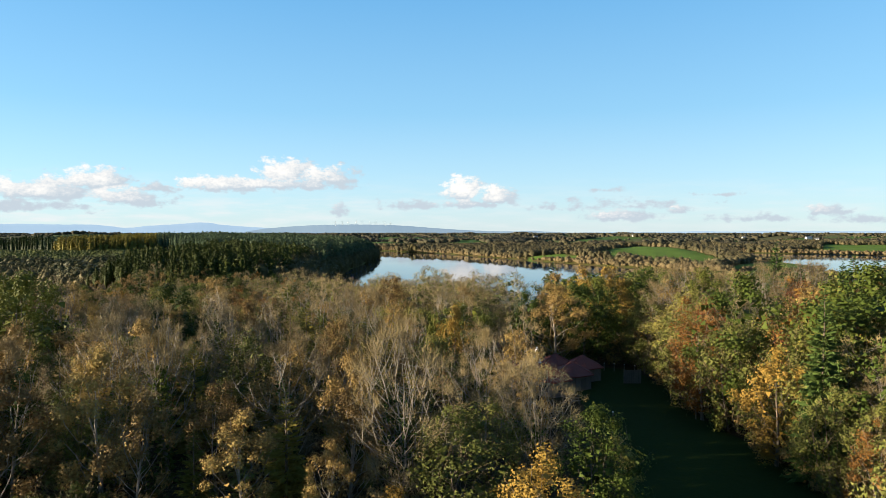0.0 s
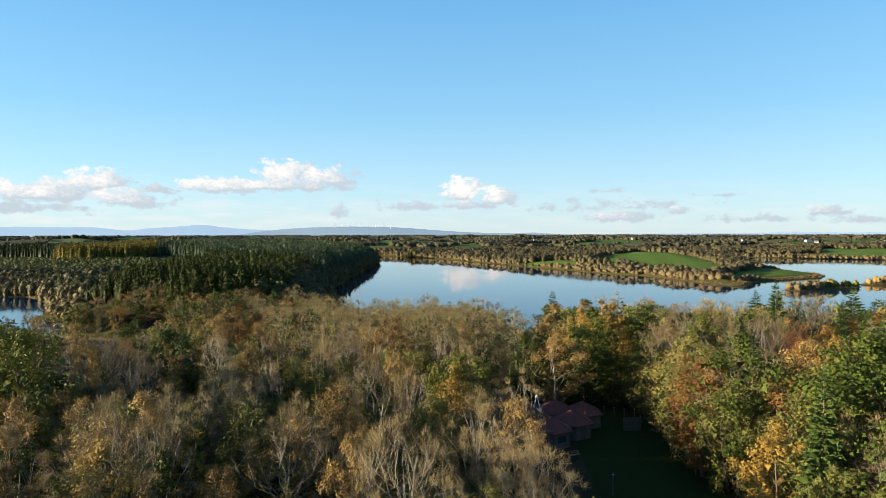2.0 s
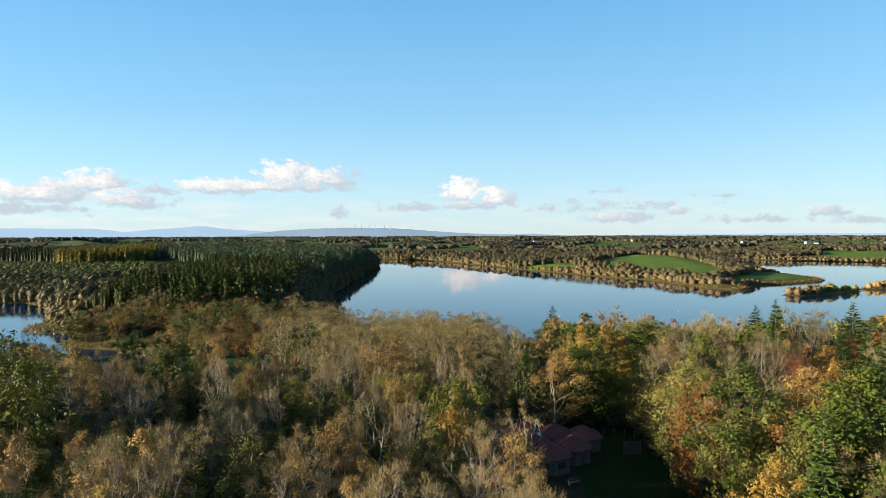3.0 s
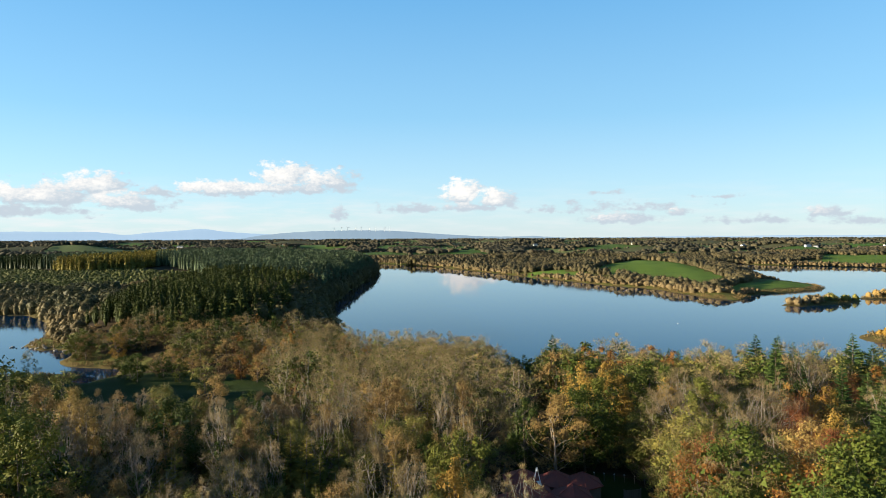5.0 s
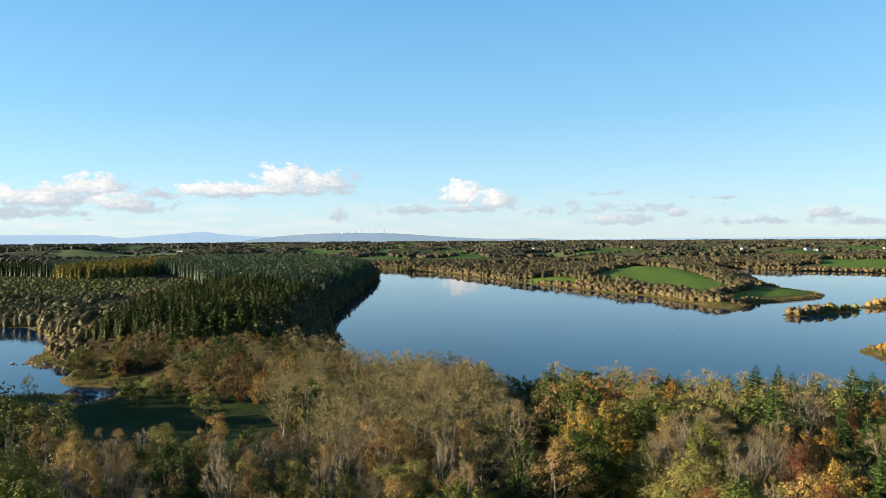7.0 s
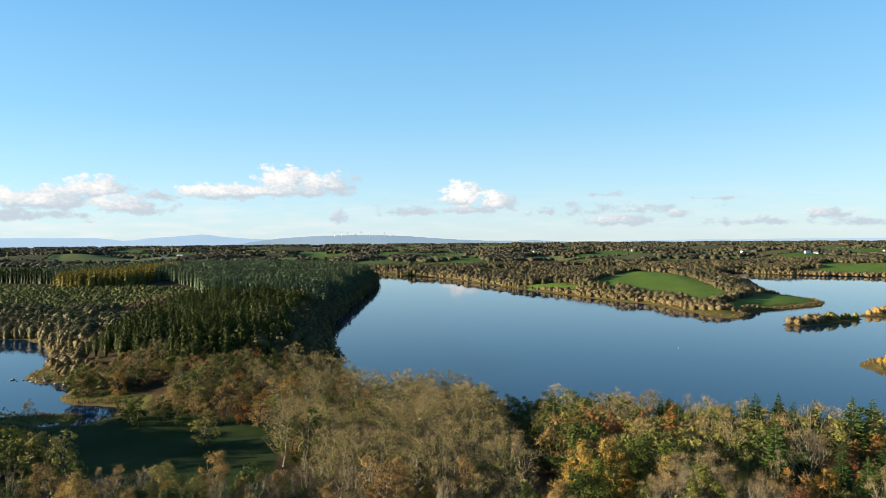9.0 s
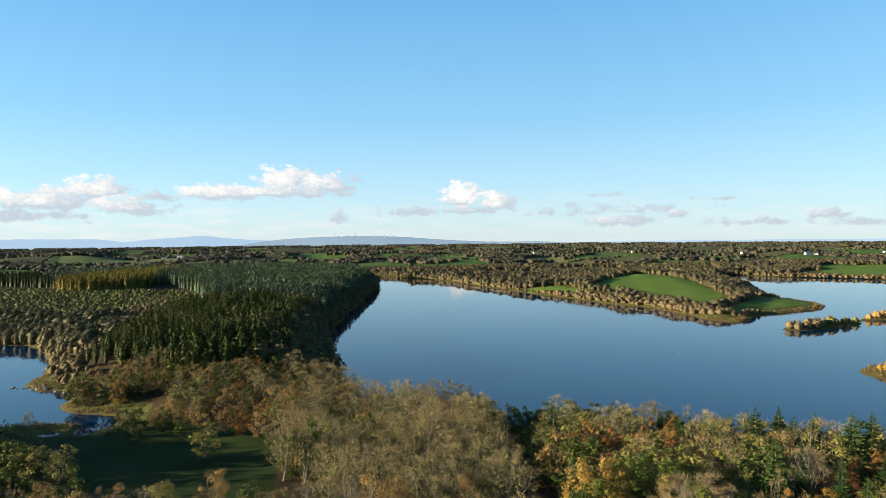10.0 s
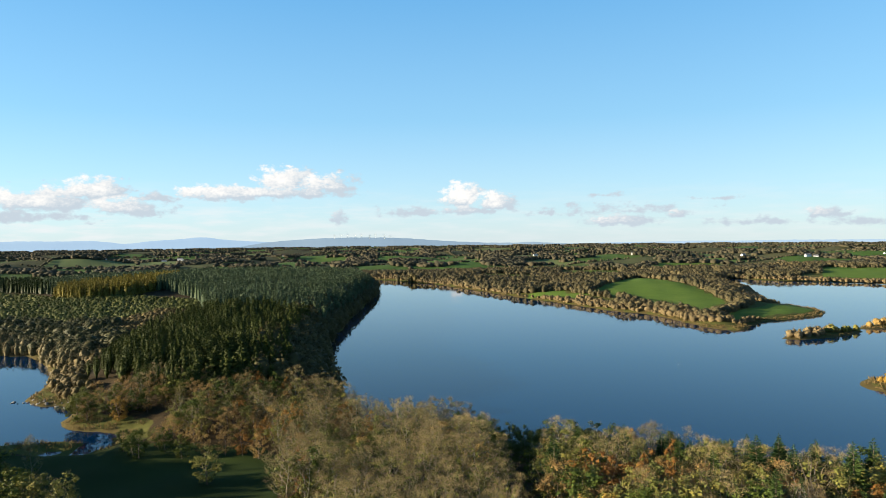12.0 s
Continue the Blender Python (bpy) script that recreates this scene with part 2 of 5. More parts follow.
def ground_material():
    """Woodland litter, mown grass, pasture and the far patchwork, by the plan's cover values."""
    m, n, b = material("ground_cover")
    pos = n.node("ShaderNodeNewGeometry").outputs["Position"]

    def cover(name):
        made = n.node("ShaderNodeAttribute")
        made.attribute_name = name
        return made.outputs["Fac"]

    small, mid, wide = n.noise(pos, 2.2, 5.0, 0.65), n.noise(pos, 0.25, 4.0, 0.6), n.noise(pos, 0.03, 3.0)
    litter = n.ramp(n.math("ADD", n.math("MULTIPLY", small, 0.5), n.math("MULTIPLY", mid, 0.5)), [(0.3, (0.013, 0.0105, 0.0062)), (0.55, (0.0316, 0.0229, 0.0118)), (0.75, (0.0372, 0.0335, 0.0112))])
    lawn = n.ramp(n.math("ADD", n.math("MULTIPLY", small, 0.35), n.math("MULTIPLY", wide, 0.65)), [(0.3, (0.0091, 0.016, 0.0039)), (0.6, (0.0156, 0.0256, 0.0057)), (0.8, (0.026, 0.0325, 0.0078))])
    pasture = n.ramp(n.math("ADD", n.math("MULTIPLY", mid, 0.5), n.math("MULTIPLY", wide, 0.5)), [(0.3, (0.0381, 0.068, 0.0115)), (0.55, (0.0558, 0.0909, 0.0152)), (0.75, (0.0855, 0.1085, 0.0252))])
    # far fields: cells of a bent grid, each with its own crop
    parts = n.node("ShaderNodeSeparateXYZ")
    n.link(pos, parts.inputs[0])
    x, y = parts.outputs[0], parts.outputs[1]
    u = n.math("ADD", n.math("ADD", n.math("MULTIPLY", x, 0.94), n.math("MULTIPLY", y, 0.34)), n.math("MULTIPLY", n.math("SINE", n.math("DIVIDE", y, 170.0)), 38.0))
    v = n.math("ADD", n.math("SUBTRACT", n.math("MULTIPLY", y, 0.94), n.math("MULTIPLY", x, 0.34)), n.math("MULTIPLY", n.math("SINE", n.math("DIVIDE", x, 210.0)), 45.0))
    cell = n.node("ShaderNodeCombineXYZ")
    n.link(n.math("FLOOR", n.math("DIVIDE", u, FIELD_U)), cell.inputs[0]), n.link(n.math("FLOOR", n.math("DIVIDE", v, FIELD_V)), cell.inputs[1])
    pick = n.node("ShaderNodeTexWhiteNoise")
    n.link(cell.outputs[0], pick.inputs["Vector"])
    crop = n.ramp(n.math("ADD", pick.outputs["Value"], n.math("MULTIPLY", n.math("SUBTRACT", mid, 0.5), 0.18)), [(0.05, (0.0317, 0.0336, 0.0156)), (0.3, (0.0449, 0.0448, 0.0200)), (0.45, (0.0376, 0.0622, 0.0156)), (0.7, (0.0376, 0.0738, 0.0133)), (0.95, (0.0708, 0.0845, 0.0335))])
    reedy = n.ramp(n.math("ADD", n.math("MULTIPLY", mid, 0.6), n.math("MULTIPLY", small, 0.4)), [(0.3, (0.0391, 0.0307, 0.0112)), (0.6, (0.067, 0.053, 0.0195)), (0.8, (0.0474, 0.0474, 0.0139))])
    colour = n.mix(cover("far"), litter, crop)
    edge = n.math("MULTIPLY", n.math("SUBTRACT", mid, 0.5), 0.5)
    bank = n.ramp(n.math("ADD", n.math("MULTIPLY", mid, 0.6), n.math("MULTIPLY", small, 0.4)), [(0.3, (0.030, 0.034, 0.009)), (0.55, (0.055, 0.056, 0.015)), (0.8, (0.085, 0.070, 0.022))])
    colour = n.mix(n.step(n.math("ADD", cover("bank"), edge), 0.4, 0.6), colour, bank)
    colour = n.mix(n.step(n.math("ADD", cover("pasture"), edge), 0.4, 0.6), colour, pasture)
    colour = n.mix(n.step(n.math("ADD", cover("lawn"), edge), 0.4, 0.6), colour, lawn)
    colour = n.mix(n.step(n.math("ADD", cover("shore"), edge), 0.35, 0.65), colour, reedy)
    n.link(colour, b.inputs["Base Color"])
    b.inputs["Roughness"].default_value, b.inputs["Specular IOR Level"].default_value = 0.9, 0.03
    bump = n.node("ShaderNodeBump", Strength=0.6, Distance=0.15)
    n.link(small, bump.inputs["Height"]), n.link(bump.outputs[0], b.inputs["Normal"])
    return m


# ---- mesh helpers ----
def tri_mesh(name, verts, tris, mat):
    """A mesh from arrays of corners and triangles."""
    verts, tris = np.asarray(verts, np.float32), np.asarray(tris, np.int32)
    me = bpy.data.meshes.new(name)
    me.vertices.add(len(verts))
    me.vertices.foreach_set("co", verts.ravel())
    me.loops.add(tris.size)
    me.loops.foreach_set("vertex_index", tris.ravel())
    me.polygons.add(len(tris))
    me.polygons.foreach_set("loop_start", np.arange(0, tris.size, 3, dtype=np.int32))
    me.polygons.foreach_set("loop_total", np.full(len(tris), 3, np.int32))
    me.materials.append(mat)
    me.update(calc_edges=True)
    return me


def part(name, bm, mat, parent, label=""):
    me = bpy.data.meshes.new(name)
    bm.to_mesh(me)
    bm.free()
    me.materials.append(mat)
    ob = new(name, me)
    ob.parent = parent
    return tagged(ob, label)


def empty(name, place, turn=0.0, label="", category="", group=""):
    ob = new(name)
    ob.empty_display_size = 0.3
    ob.matrix_world = pose(*place, 0, 0, turn)
    return tagged(ob, label, category, group)


def box_bm(sx, sy, sz, at=(0, 0, 0), bevel=0.0, bm=None):
    """A box that stands on at."""
    bm = bm or bmesh.new()
    made = bmesh.ops.create_cube(bm, size=1.0, matrix=Matrix.LocRotScale((at[0], at[1], at[2] + sz / 2), None, (sx, sy, sz)))
    if bevel:
        edges = {e for v in made["verts"] for e in v.link_edges}
        bmesh.ops.bevel(bm, geom=list(edges), offset=bevel, segments=2, affect="EDGES")
    return bm


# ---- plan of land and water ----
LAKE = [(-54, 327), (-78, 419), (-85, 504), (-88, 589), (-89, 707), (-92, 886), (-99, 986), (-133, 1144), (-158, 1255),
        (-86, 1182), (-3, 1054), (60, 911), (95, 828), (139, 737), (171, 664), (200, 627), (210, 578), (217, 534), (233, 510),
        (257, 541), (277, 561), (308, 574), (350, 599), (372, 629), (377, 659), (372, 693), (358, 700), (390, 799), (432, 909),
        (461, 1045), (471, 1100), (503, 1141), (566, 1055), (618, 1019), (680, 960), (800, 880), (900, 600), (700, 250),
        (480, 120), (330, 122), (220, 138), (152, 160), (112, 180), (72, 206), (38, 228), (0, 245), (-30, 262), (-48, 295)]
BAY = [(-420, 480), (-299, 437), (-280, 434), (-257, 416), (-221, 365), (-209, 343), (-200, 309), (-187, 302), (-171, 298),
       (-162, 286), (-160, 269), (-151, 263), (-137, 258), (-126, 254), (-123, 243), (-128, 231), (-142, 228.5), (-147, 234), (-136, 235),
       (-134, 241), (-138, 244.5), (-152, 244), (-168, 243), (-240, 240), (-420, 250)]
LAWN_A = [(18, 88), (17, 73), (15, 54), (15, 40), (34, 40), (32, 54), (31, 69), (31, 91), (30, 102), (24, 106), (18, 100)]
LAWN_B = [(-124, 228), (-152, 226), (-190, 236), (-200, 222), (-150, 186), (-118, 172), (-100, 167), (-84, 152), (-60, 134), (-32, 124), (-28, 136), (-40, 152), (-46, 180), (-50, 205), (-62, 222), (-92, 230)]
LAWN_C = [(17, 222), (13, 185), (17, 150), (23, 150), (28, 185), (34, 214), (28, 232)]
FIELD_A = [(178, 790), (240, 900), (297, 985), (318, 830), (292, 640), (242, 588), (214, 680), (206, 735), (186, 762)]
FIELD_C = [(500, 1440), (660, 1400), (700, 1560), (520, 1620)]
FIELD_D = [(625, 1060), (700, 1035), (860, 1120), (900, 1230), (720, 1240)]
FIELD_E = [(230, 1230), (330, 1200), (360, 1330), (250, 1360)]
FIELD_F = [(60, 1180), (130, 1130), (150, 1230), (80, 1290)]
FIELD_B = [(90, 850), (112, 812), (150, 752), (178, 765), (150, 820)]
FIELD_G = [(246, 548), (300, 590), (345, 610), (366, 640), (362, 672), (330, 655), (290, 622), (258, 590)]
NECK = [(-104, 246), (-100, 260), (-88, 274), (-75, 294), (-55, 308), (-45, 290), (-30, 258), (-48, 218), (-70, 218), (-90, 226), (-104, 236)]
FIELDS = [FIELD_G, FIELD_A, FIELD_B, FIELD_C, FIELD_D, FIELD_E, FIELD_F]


def inside_distance(x, y, poly):
    """Signed distance to a closed line: above zero inside."""
    p = np.asarray(poly, float)
    best, within = np.full(x.shape, 1e9), np.zeros(x.shape, bool)
    for (ax, ay), (bx, by) in zip(p, np.roll(p, -1, 0)):
        dx, dy = bx - ax, by - ay
        t = np.clip(((x - ax) * dx + (y - ay) * dy) / (dx * dx + dy * dy), 0, 1)
        best = np.minimum(best, np.hypot(x - ax - t * dx, y - ay - t * dy))
        if ay != by:
            within ^= ((ay > y) != (by > y)) & (x < dx * (y - ay) / (by - ay) + ax)
    return np.where(within, best, -best)


def smooth(x, a, b):
    t = np.clip((x - a) / (b - a), 0, 1)
    return t * t * (3 - 2 * t)


def wave(x, y, size, seed):
    """Soft random relief between about -1 and 1."""
    k, out = 2 * math.pi / size, 0.0
    for i in range(5):
        a = seed * 1.7 + i * 2.399
        out = out + np.sin(k * (1 + 0.23 * i) * (x * math.cos(a) + y * math.sin(a)) + seed * 3.1 + i * 1.3)
    return out / 3.2


def lump(x, y, cx, cy, sx, sy):
    return np.exp(-((x - cx) / sx) ** 2 - ((y - cy) / sy) ** 2)


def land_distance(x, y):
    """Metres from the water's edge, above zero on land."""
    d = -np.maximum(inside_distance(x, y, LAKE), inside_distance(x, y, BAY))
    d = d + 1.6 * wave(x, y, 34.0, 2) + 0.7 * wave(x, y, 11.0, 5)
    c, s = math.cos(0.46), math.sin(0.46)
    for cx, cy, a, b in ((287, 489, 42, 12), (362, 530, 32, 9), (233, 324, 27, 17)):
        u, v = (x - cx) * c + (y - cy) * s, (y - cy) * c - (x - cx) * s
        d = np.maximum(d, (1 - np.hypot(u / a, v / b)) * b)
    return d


def ground_height(x, y):
    x, y = np.asarray(x, float), np.asarray(y, float)
    d = land_distance(x, y)
    bank = np.where(d > 0, 0.25 + 3.8 * (1 - np.exp(-np.maximum(d, 0) / 16.0)), np.maximum(0.25 * d, -4.0) + 0.25 * np.exp(np.minimum(d, 0)))
    land = smooth(d, 0, 30)
    near = 9.8 * smooth(y, 232, 108) * smooth(x, -170, -60)
    near = np.where(y < 60, 9.8 * smooth(x, -170, -60), near)
    ridge = 13.0 * lump(x, y, -330, 900, 260, 330) + 6.0 * lump(x, y, -170, 560, 90, 140) + 8.0 * lump(x, y, -118, 350, 62, 80)
    hill = 11.0 * lump(x, y, 292, 900, 75, 170) + 5.0 * lump(x, y, 190, 850, 60, 90)
    r = np.hypot(x, y)
    far = smooth(r, 1000, 2200) * (7.5 + (11.0 * wave(x, y, 700.0, 3) + 5.0 * wave(x, y, 330.0, 7)) * smooth(r, 4700, 3000)) + 10.0 * smooth(r, 2200, 4800)
    return bank + land * (near + ridge + hill + far + 0.5 * wave(x, y, 45.0, 4) * smooth(d, 5, 30))


def field_uv(x, y):
    return (0.94 * x + 0.34 * y + 38 * np.sin(y / 170.0)), (0.94 * y - 0.34 * x + 45 * np.sin(x / 210.0))


def any_inside(x, y, polys):
    return np.max([inside_distance(x, y, p) for p in polys], axis=0)


def build_ground():
    angles = np.radians(np.concatenate([np.arange(-46, 46, 0.3), np.arange(46, 314, 4.0)]))
    radii = [4.0]
    while radii[-1] < 4930:
        r = radii[-1]
        radii.append(r * (1.022 if 170 < r < 720 else 1.045) + 0.0)
    radii = np.array(radii)
    a, r = np.meshgrid(angles, radii)
    x, y = (np.sin(a) * r).ravel(), (np.cos(a) * r).ravel()
    z = ground_height(x, y)
    n, m = len(angles), len(radii)
    i = np.arange(n * (m - 1))
    j = i - i % n + (i + 1) % n
    tris = np.concatenate([np.stack([i, i + n, j + n], 1), np.stack([i, j + n, j], 1)])
    verts = np.concatenate([np.stack([x, y, z], 1), [[0, 0, float(ground_height(0.0, 0.0))]]])
    k = np.arange(n)
    tris = np.concatenate([tris, np.stack([k, (k + 1) % n, np.full(n, n * m)], 1)])
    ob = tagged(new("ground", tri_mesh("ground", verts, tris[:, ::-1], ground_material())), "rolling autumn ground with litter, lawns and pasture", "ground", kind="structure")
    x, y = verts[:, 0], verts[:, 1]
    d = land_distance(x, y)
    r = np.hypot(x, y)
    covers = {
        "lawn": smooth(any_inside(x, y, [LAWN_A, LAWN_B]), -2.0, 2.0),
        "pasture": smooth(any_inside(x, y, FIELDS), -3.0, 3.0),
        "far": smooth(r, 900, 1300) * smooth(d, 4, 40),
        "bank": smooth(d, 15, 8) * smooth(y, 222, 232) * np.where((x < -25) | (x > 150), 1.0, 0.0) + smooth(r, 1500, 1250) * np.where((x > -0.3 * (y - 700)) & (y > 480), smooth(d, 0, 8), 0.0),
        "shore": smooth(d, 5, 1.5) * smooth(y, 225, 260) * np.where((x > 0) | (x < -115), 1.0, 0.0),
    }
    for name, values in covers.items():
        ob.data.attributes.new(name, "FLOAT", "POINT").data.foreach_set("value", values.astype(np.float32))
    for poly in ob.data.polygons:
        poly.use_smooth = True
    return ob


build_ground()


def build_water():
    bm = bmesh.new()
    bmesh.ops.create_circle(bm, cap_ends=True, segments=64, radius=1500.0, matrix=Matrix.Translation((100, 700, 0)))
    me = bpy.data.meshes.new("water")
    bm.to_mesh(me), bm.free()
    me.materials.append(water_material())
    tagged(new("water", me), "calm blue lake reflecting sky and clouds", "lake", kind="structure")


build_water()


# ---- trees: builders of limbs, twigs and leaves as triangle arrays ----
class Cloth:
    """Collects corners and triangles."""

    def __init__(self):
        self.v, self.t, self.n = [], [], 0

    def add(self, verts, tris):
        self.v.append(np.asarray(verts, float)), self.t.append(np.asarray(tris, int) + self.n)
        self.n += len(verts)

    def arrays(self):
        return np.concatenate(self.v), np.concatenate(self.t)

    def tube(self, pts, radii, sides):
        """A tapered limb that ends in a point."""
        pts = np.asarray(pts, float)
        ring, k = [], np.arange(sides) * 2 * math.pi / sides
        for i, p in enumerate(pts[:-1]):
            ahead = pts[i + 1] - p
            ahead /= np.linalg.norm(ahead) + 1e-9
            side = np.cross(ahead, (0.31, 0.95, 0.05) if abs(ahead[2]) > 0.7 else (0, 0, 1))
            side /= np.linalg.norm(side) + 1e-9
            up = np.cross(side, ahead)
            ring.append(p + radii[i] * (np.cos(k)[:, None] * side + np.sin(k)[:, None] * up))
        verts = np.concatenate(ring + [pts[-1:]])
        tris = []
        for i in range(len(pts) - 2):
            a, b = i * sides, (i + 1) * sides
            for j in range(sides):
                q = (j + 1) % sides
                tris += [(a + j, a + q, b + q), (a + j, b + q, b + j)]
        a, tip = (len(pts) - 2) * sides, len(verts) - 1
        tris += [(a + j, a + (j + 1) % sides, tip) for j in range(sides)]
        self.add(verts, tris)

    def blades(self, base, way, width, rng):
        """Thin twigs: one slim triangle each."""
        side = np.cross(way, rng.normal(size=way.shape))
        side /= np.linalg.norm(side, axis=1, keepdims=True) + 1e-9
        w = np.broadcast_to(np.asarray(width, float).reshape(-1, 1), (len(base), 1))
        v = np.stack([base - side * w, base + side * w, base + way], 1).reshape(-1, 3)
        self.add(v, np.arange(len(v)).reshape(-1, 3))

    def leaves(self, at, size, rng, out=None, loose=0.7):
        """Small pointed leaf sprays, one triangle each; out turns them to face that way."""
        n = len(at)
        c = rng.normal(size=(n, 3))
        if out is not None:
            c = out / (np.linalg.norm(out, axis=1, keepdims=True) + 1e-9) + c * loose
        c /= np.linalg.norm(c, axis=1, keepdims=True) + 1e-9
        a = np.cross(c, rng.normal(size=(n, 3)))
        a /= np.linalg.norm(a, axis=1, keepdims=True) + 1e-9
        b = np.cross(c, a)
        s = (size * rng.uniform(0.6, 1.35, n))[:, None]
        v = np.stack([at - a * s, at + a * s * 0.75 + b * s * 0.72, at + a * s * 0.55 - b * s * 0.80], 1).reshape(-1, 3)
        self.add(v, np.arange(3 * n).reshape(-1, 3))



def unit(v):
    return v / (np.linalg.norm(v) + 1e-9)


def limb_path(rng, start, way, length, steps, lift, wander):
    pts, p, d = [start], np.array(start, float), unit(np.array(way, float))
    for _ in range(steps):
        d = unit(d + rng.normal(size=3) * wander + np.array((0, 0, lift)))
        p = p + d * length / steps
        pts.append(p.copy())
    return np.array(pts)


def bend(a, b, lift, steps):
    """A limb that leaves a sideways and turns up towards b."""
    t = np.linspace(0, 1, steps + 1)[:, None]
    mid = a * 0.45 + b * 0.55
    mid = mid + np.array((0, 0, -lift)) + (b - a) * (0.12, 0.12, 0.0)
    return a * (1 - t) ** 2 + mid * 2 * t * (1 - t) + b * t ** 2


def broadleaf(seed, height, spread, clear=0.3, limbs=12, subs=5, twigs=8, leaf=0, leaf_size=0.1, blade=0.022, stems=1, detail=True, ivy=0, puff=0.55, egg=0.62, rise=0.5, ragged=0.16, hang=0.0, heart=0, fuzz=0):
    """Arrays of wood (trunk and limbs), twigs, leaves and ivy of one broadleaf tree. Limbs end on an uneven dome.
    egg: how high the crown is widest; rise: how far twigs point up; hang: how far leaf sprays droop."""
    rng = np.random.default_rng(seed)
    wood, fine, leafy, clad = Cloth(), Cloth(), Cloth(), Cloth()
    waves = rng.uniform(0, 6.28, 4)
    low = clear * height

    def dome(az, u):
        """The crown's edge at a turn and a height share from its foot to its top."""
        wide = np.where(u < egg, np.sin(0.5 * math.pi * (0.25 + 0.75 * u / egg)), np.sqrt(np.clip(1 - ((u - egg) / (1.0 - egg)) ** 2, 0, 1)))
        lobes = 1 + ragged * (np.sin(2 * az + waves[0] + 3 * u) + 0.8 * np.sin(3 * az + waves[1] - 5 * u) + 0.6 * np.sin(5 * az + waves[2] + 9 * u))
        top = 1 + 0.35 * ragged * np.sin(az + waves[3])
        r = spread * wide * lobes
        return np.stack([np.cos(az) * r, np.sin(az) * r, low + (height - low) * u * top], -1)

    ends, ways = [], []
    for s in range(stems):
        lean = rng.normal(size=2) * (0.03 if stems == 1 else 0.12)
        base = np.array([rng.normal() * 0.3 * (stems > 1), rng.normal() * 0.3 * (stems > 1), -0.3])
        trunk = limb_path(rng, base, (lean[0], lean[1], 1), height * (0.86 if stems == 1 else 0.78), 7, 0.12, 0.05)
        r0 = (0.011 * height + 0.05) / stems ** 0.4
        wood.tube(trunk, np.linspace(r0, 0.02, 8) * (1.25, 1, 1, 1, 1, 1, 1, 1), 6 if detail else 4)
        if ivy:
            k = rng.integers(0, len(trunk) - 2, ivy)
            f = rng.uniform(size=(ivy, 1))
            on = trunk[k] * (1 - f) + trunk[k + 1] * f
            a = rng.uniform(0, 2 * math.pi, ivy)
            out = rng.gamma(2.0, 0.22, ivy)
            clad.leaves(on + np.stack([np.cos(a) * out, np.sin(a) * out, np.zeros(ivy)], 1), 0.16, rng)
        turn = rng.uniform(0, 6.28)
        for i in range(limbs):
            turn += 2.4 + rng.normal() * 0.25
            u = min(0.98, ((i + rng.uniform(0.1, 0.9)) / limbs) ** 0.8)
            goal = dome(np.float64(turn), np.float64(u)) * (rng.uniform(0.8, 1.0), rng.uniform(0.8, 1.0), 1)
            f = min(0.95, max(clear * 0.75, (goal[2] / height) * 0.72 - 0.12)) * 7 / (0.86 if stems == 1 else 0.78)
            f = min(f, 6.9)
            k = int(f)
            start = trunk[k] * (1 - (f - k)) + trunk[k + 1] * (f - k)
            path = bend(start, goal, 0.10 * spread, 4)
            path[1:4] += rng.normal(size=(3, 3)) * 0.05 * spread
            r = max(0.022, r0 * 0.32 * (1 - 0.5 * u))
            wood.tube(path, np.linspace(r * 1.15, 0.018, 5), 4 if detail else 3)
            for _ in range(subs):
                g = rng.uniform(1.2, 3.9)
                m = int(g)
                s0 = path[m] * (1 - (g - m)) + path[m + 1] * (g - m)
                tip = dome(np.float64(turn + rng.normal() * 0.5), np.float64(np.clip(u + rng.normal() * 0.16, 0.0, 1.0))) * (rng.uniform(0.75, 1.02), rng.uniform(0.75, 1.02), 1)
                sub = bend(s0, tip, 0.03 * spread, 2)
                if detail:
                    wood.tube(sub, (0.022, 0.016, 0.006), 3)
                else:
                    fine.blades(sub[:1], sub[2:] - sub[:1], 0.018, rng)
                b = rng.uniform(0.25, 1.0, (twigs, 1))
                ends.append(sub[0] * (1 - b) + sub[2] * b)
                way = unit(tip - (0, 0, 0.5 * (low + height))) * 0.55 + rng.normal(size=(twigs, 3)) * 0.42 + np.array((0, 0, rise))
                ways.append(way / np.linalg.norm(way, axis=1, keepdims=True) * rng.uniform(0.3, 0.8, (twigs, 1)))
    ends, ways = np.concatenate(ends), np.concatenate(ways)
    if blade:
        fine.blades(ends, ways, blade, rng)
    # lumps of short twigs and leaf sprays at the limbs' ends
    count = max(12, int(limbs * subs * stems * 0.6))
    heads = rng.integers(0, len(ends), count)
    near = ends[heads] + ways[heads] * 0.3
    fat = puff * rng.uniform(0.6, 1.3, count) * 0.23 * spread
    for kind, number in (("twig", fuzz), ("leaf", leaf)):
        if not number:
            continue
        pick = rng.integers(0, count, number)
        way = rng.normal(size=(number, 3))
        way /= np.linalg.norm(way, axis=1, keepdims=True)
        at = near[pick] + way * fat[pick][:, None] * rng.uniform(0.35, 1.05, (number, 1)) * (1, 1, 0.85)
        out = at - (0, 0, 0.45 * height)
        out /= np.linalg.norm(out, axis=1, keepdims=True) + 1e-9
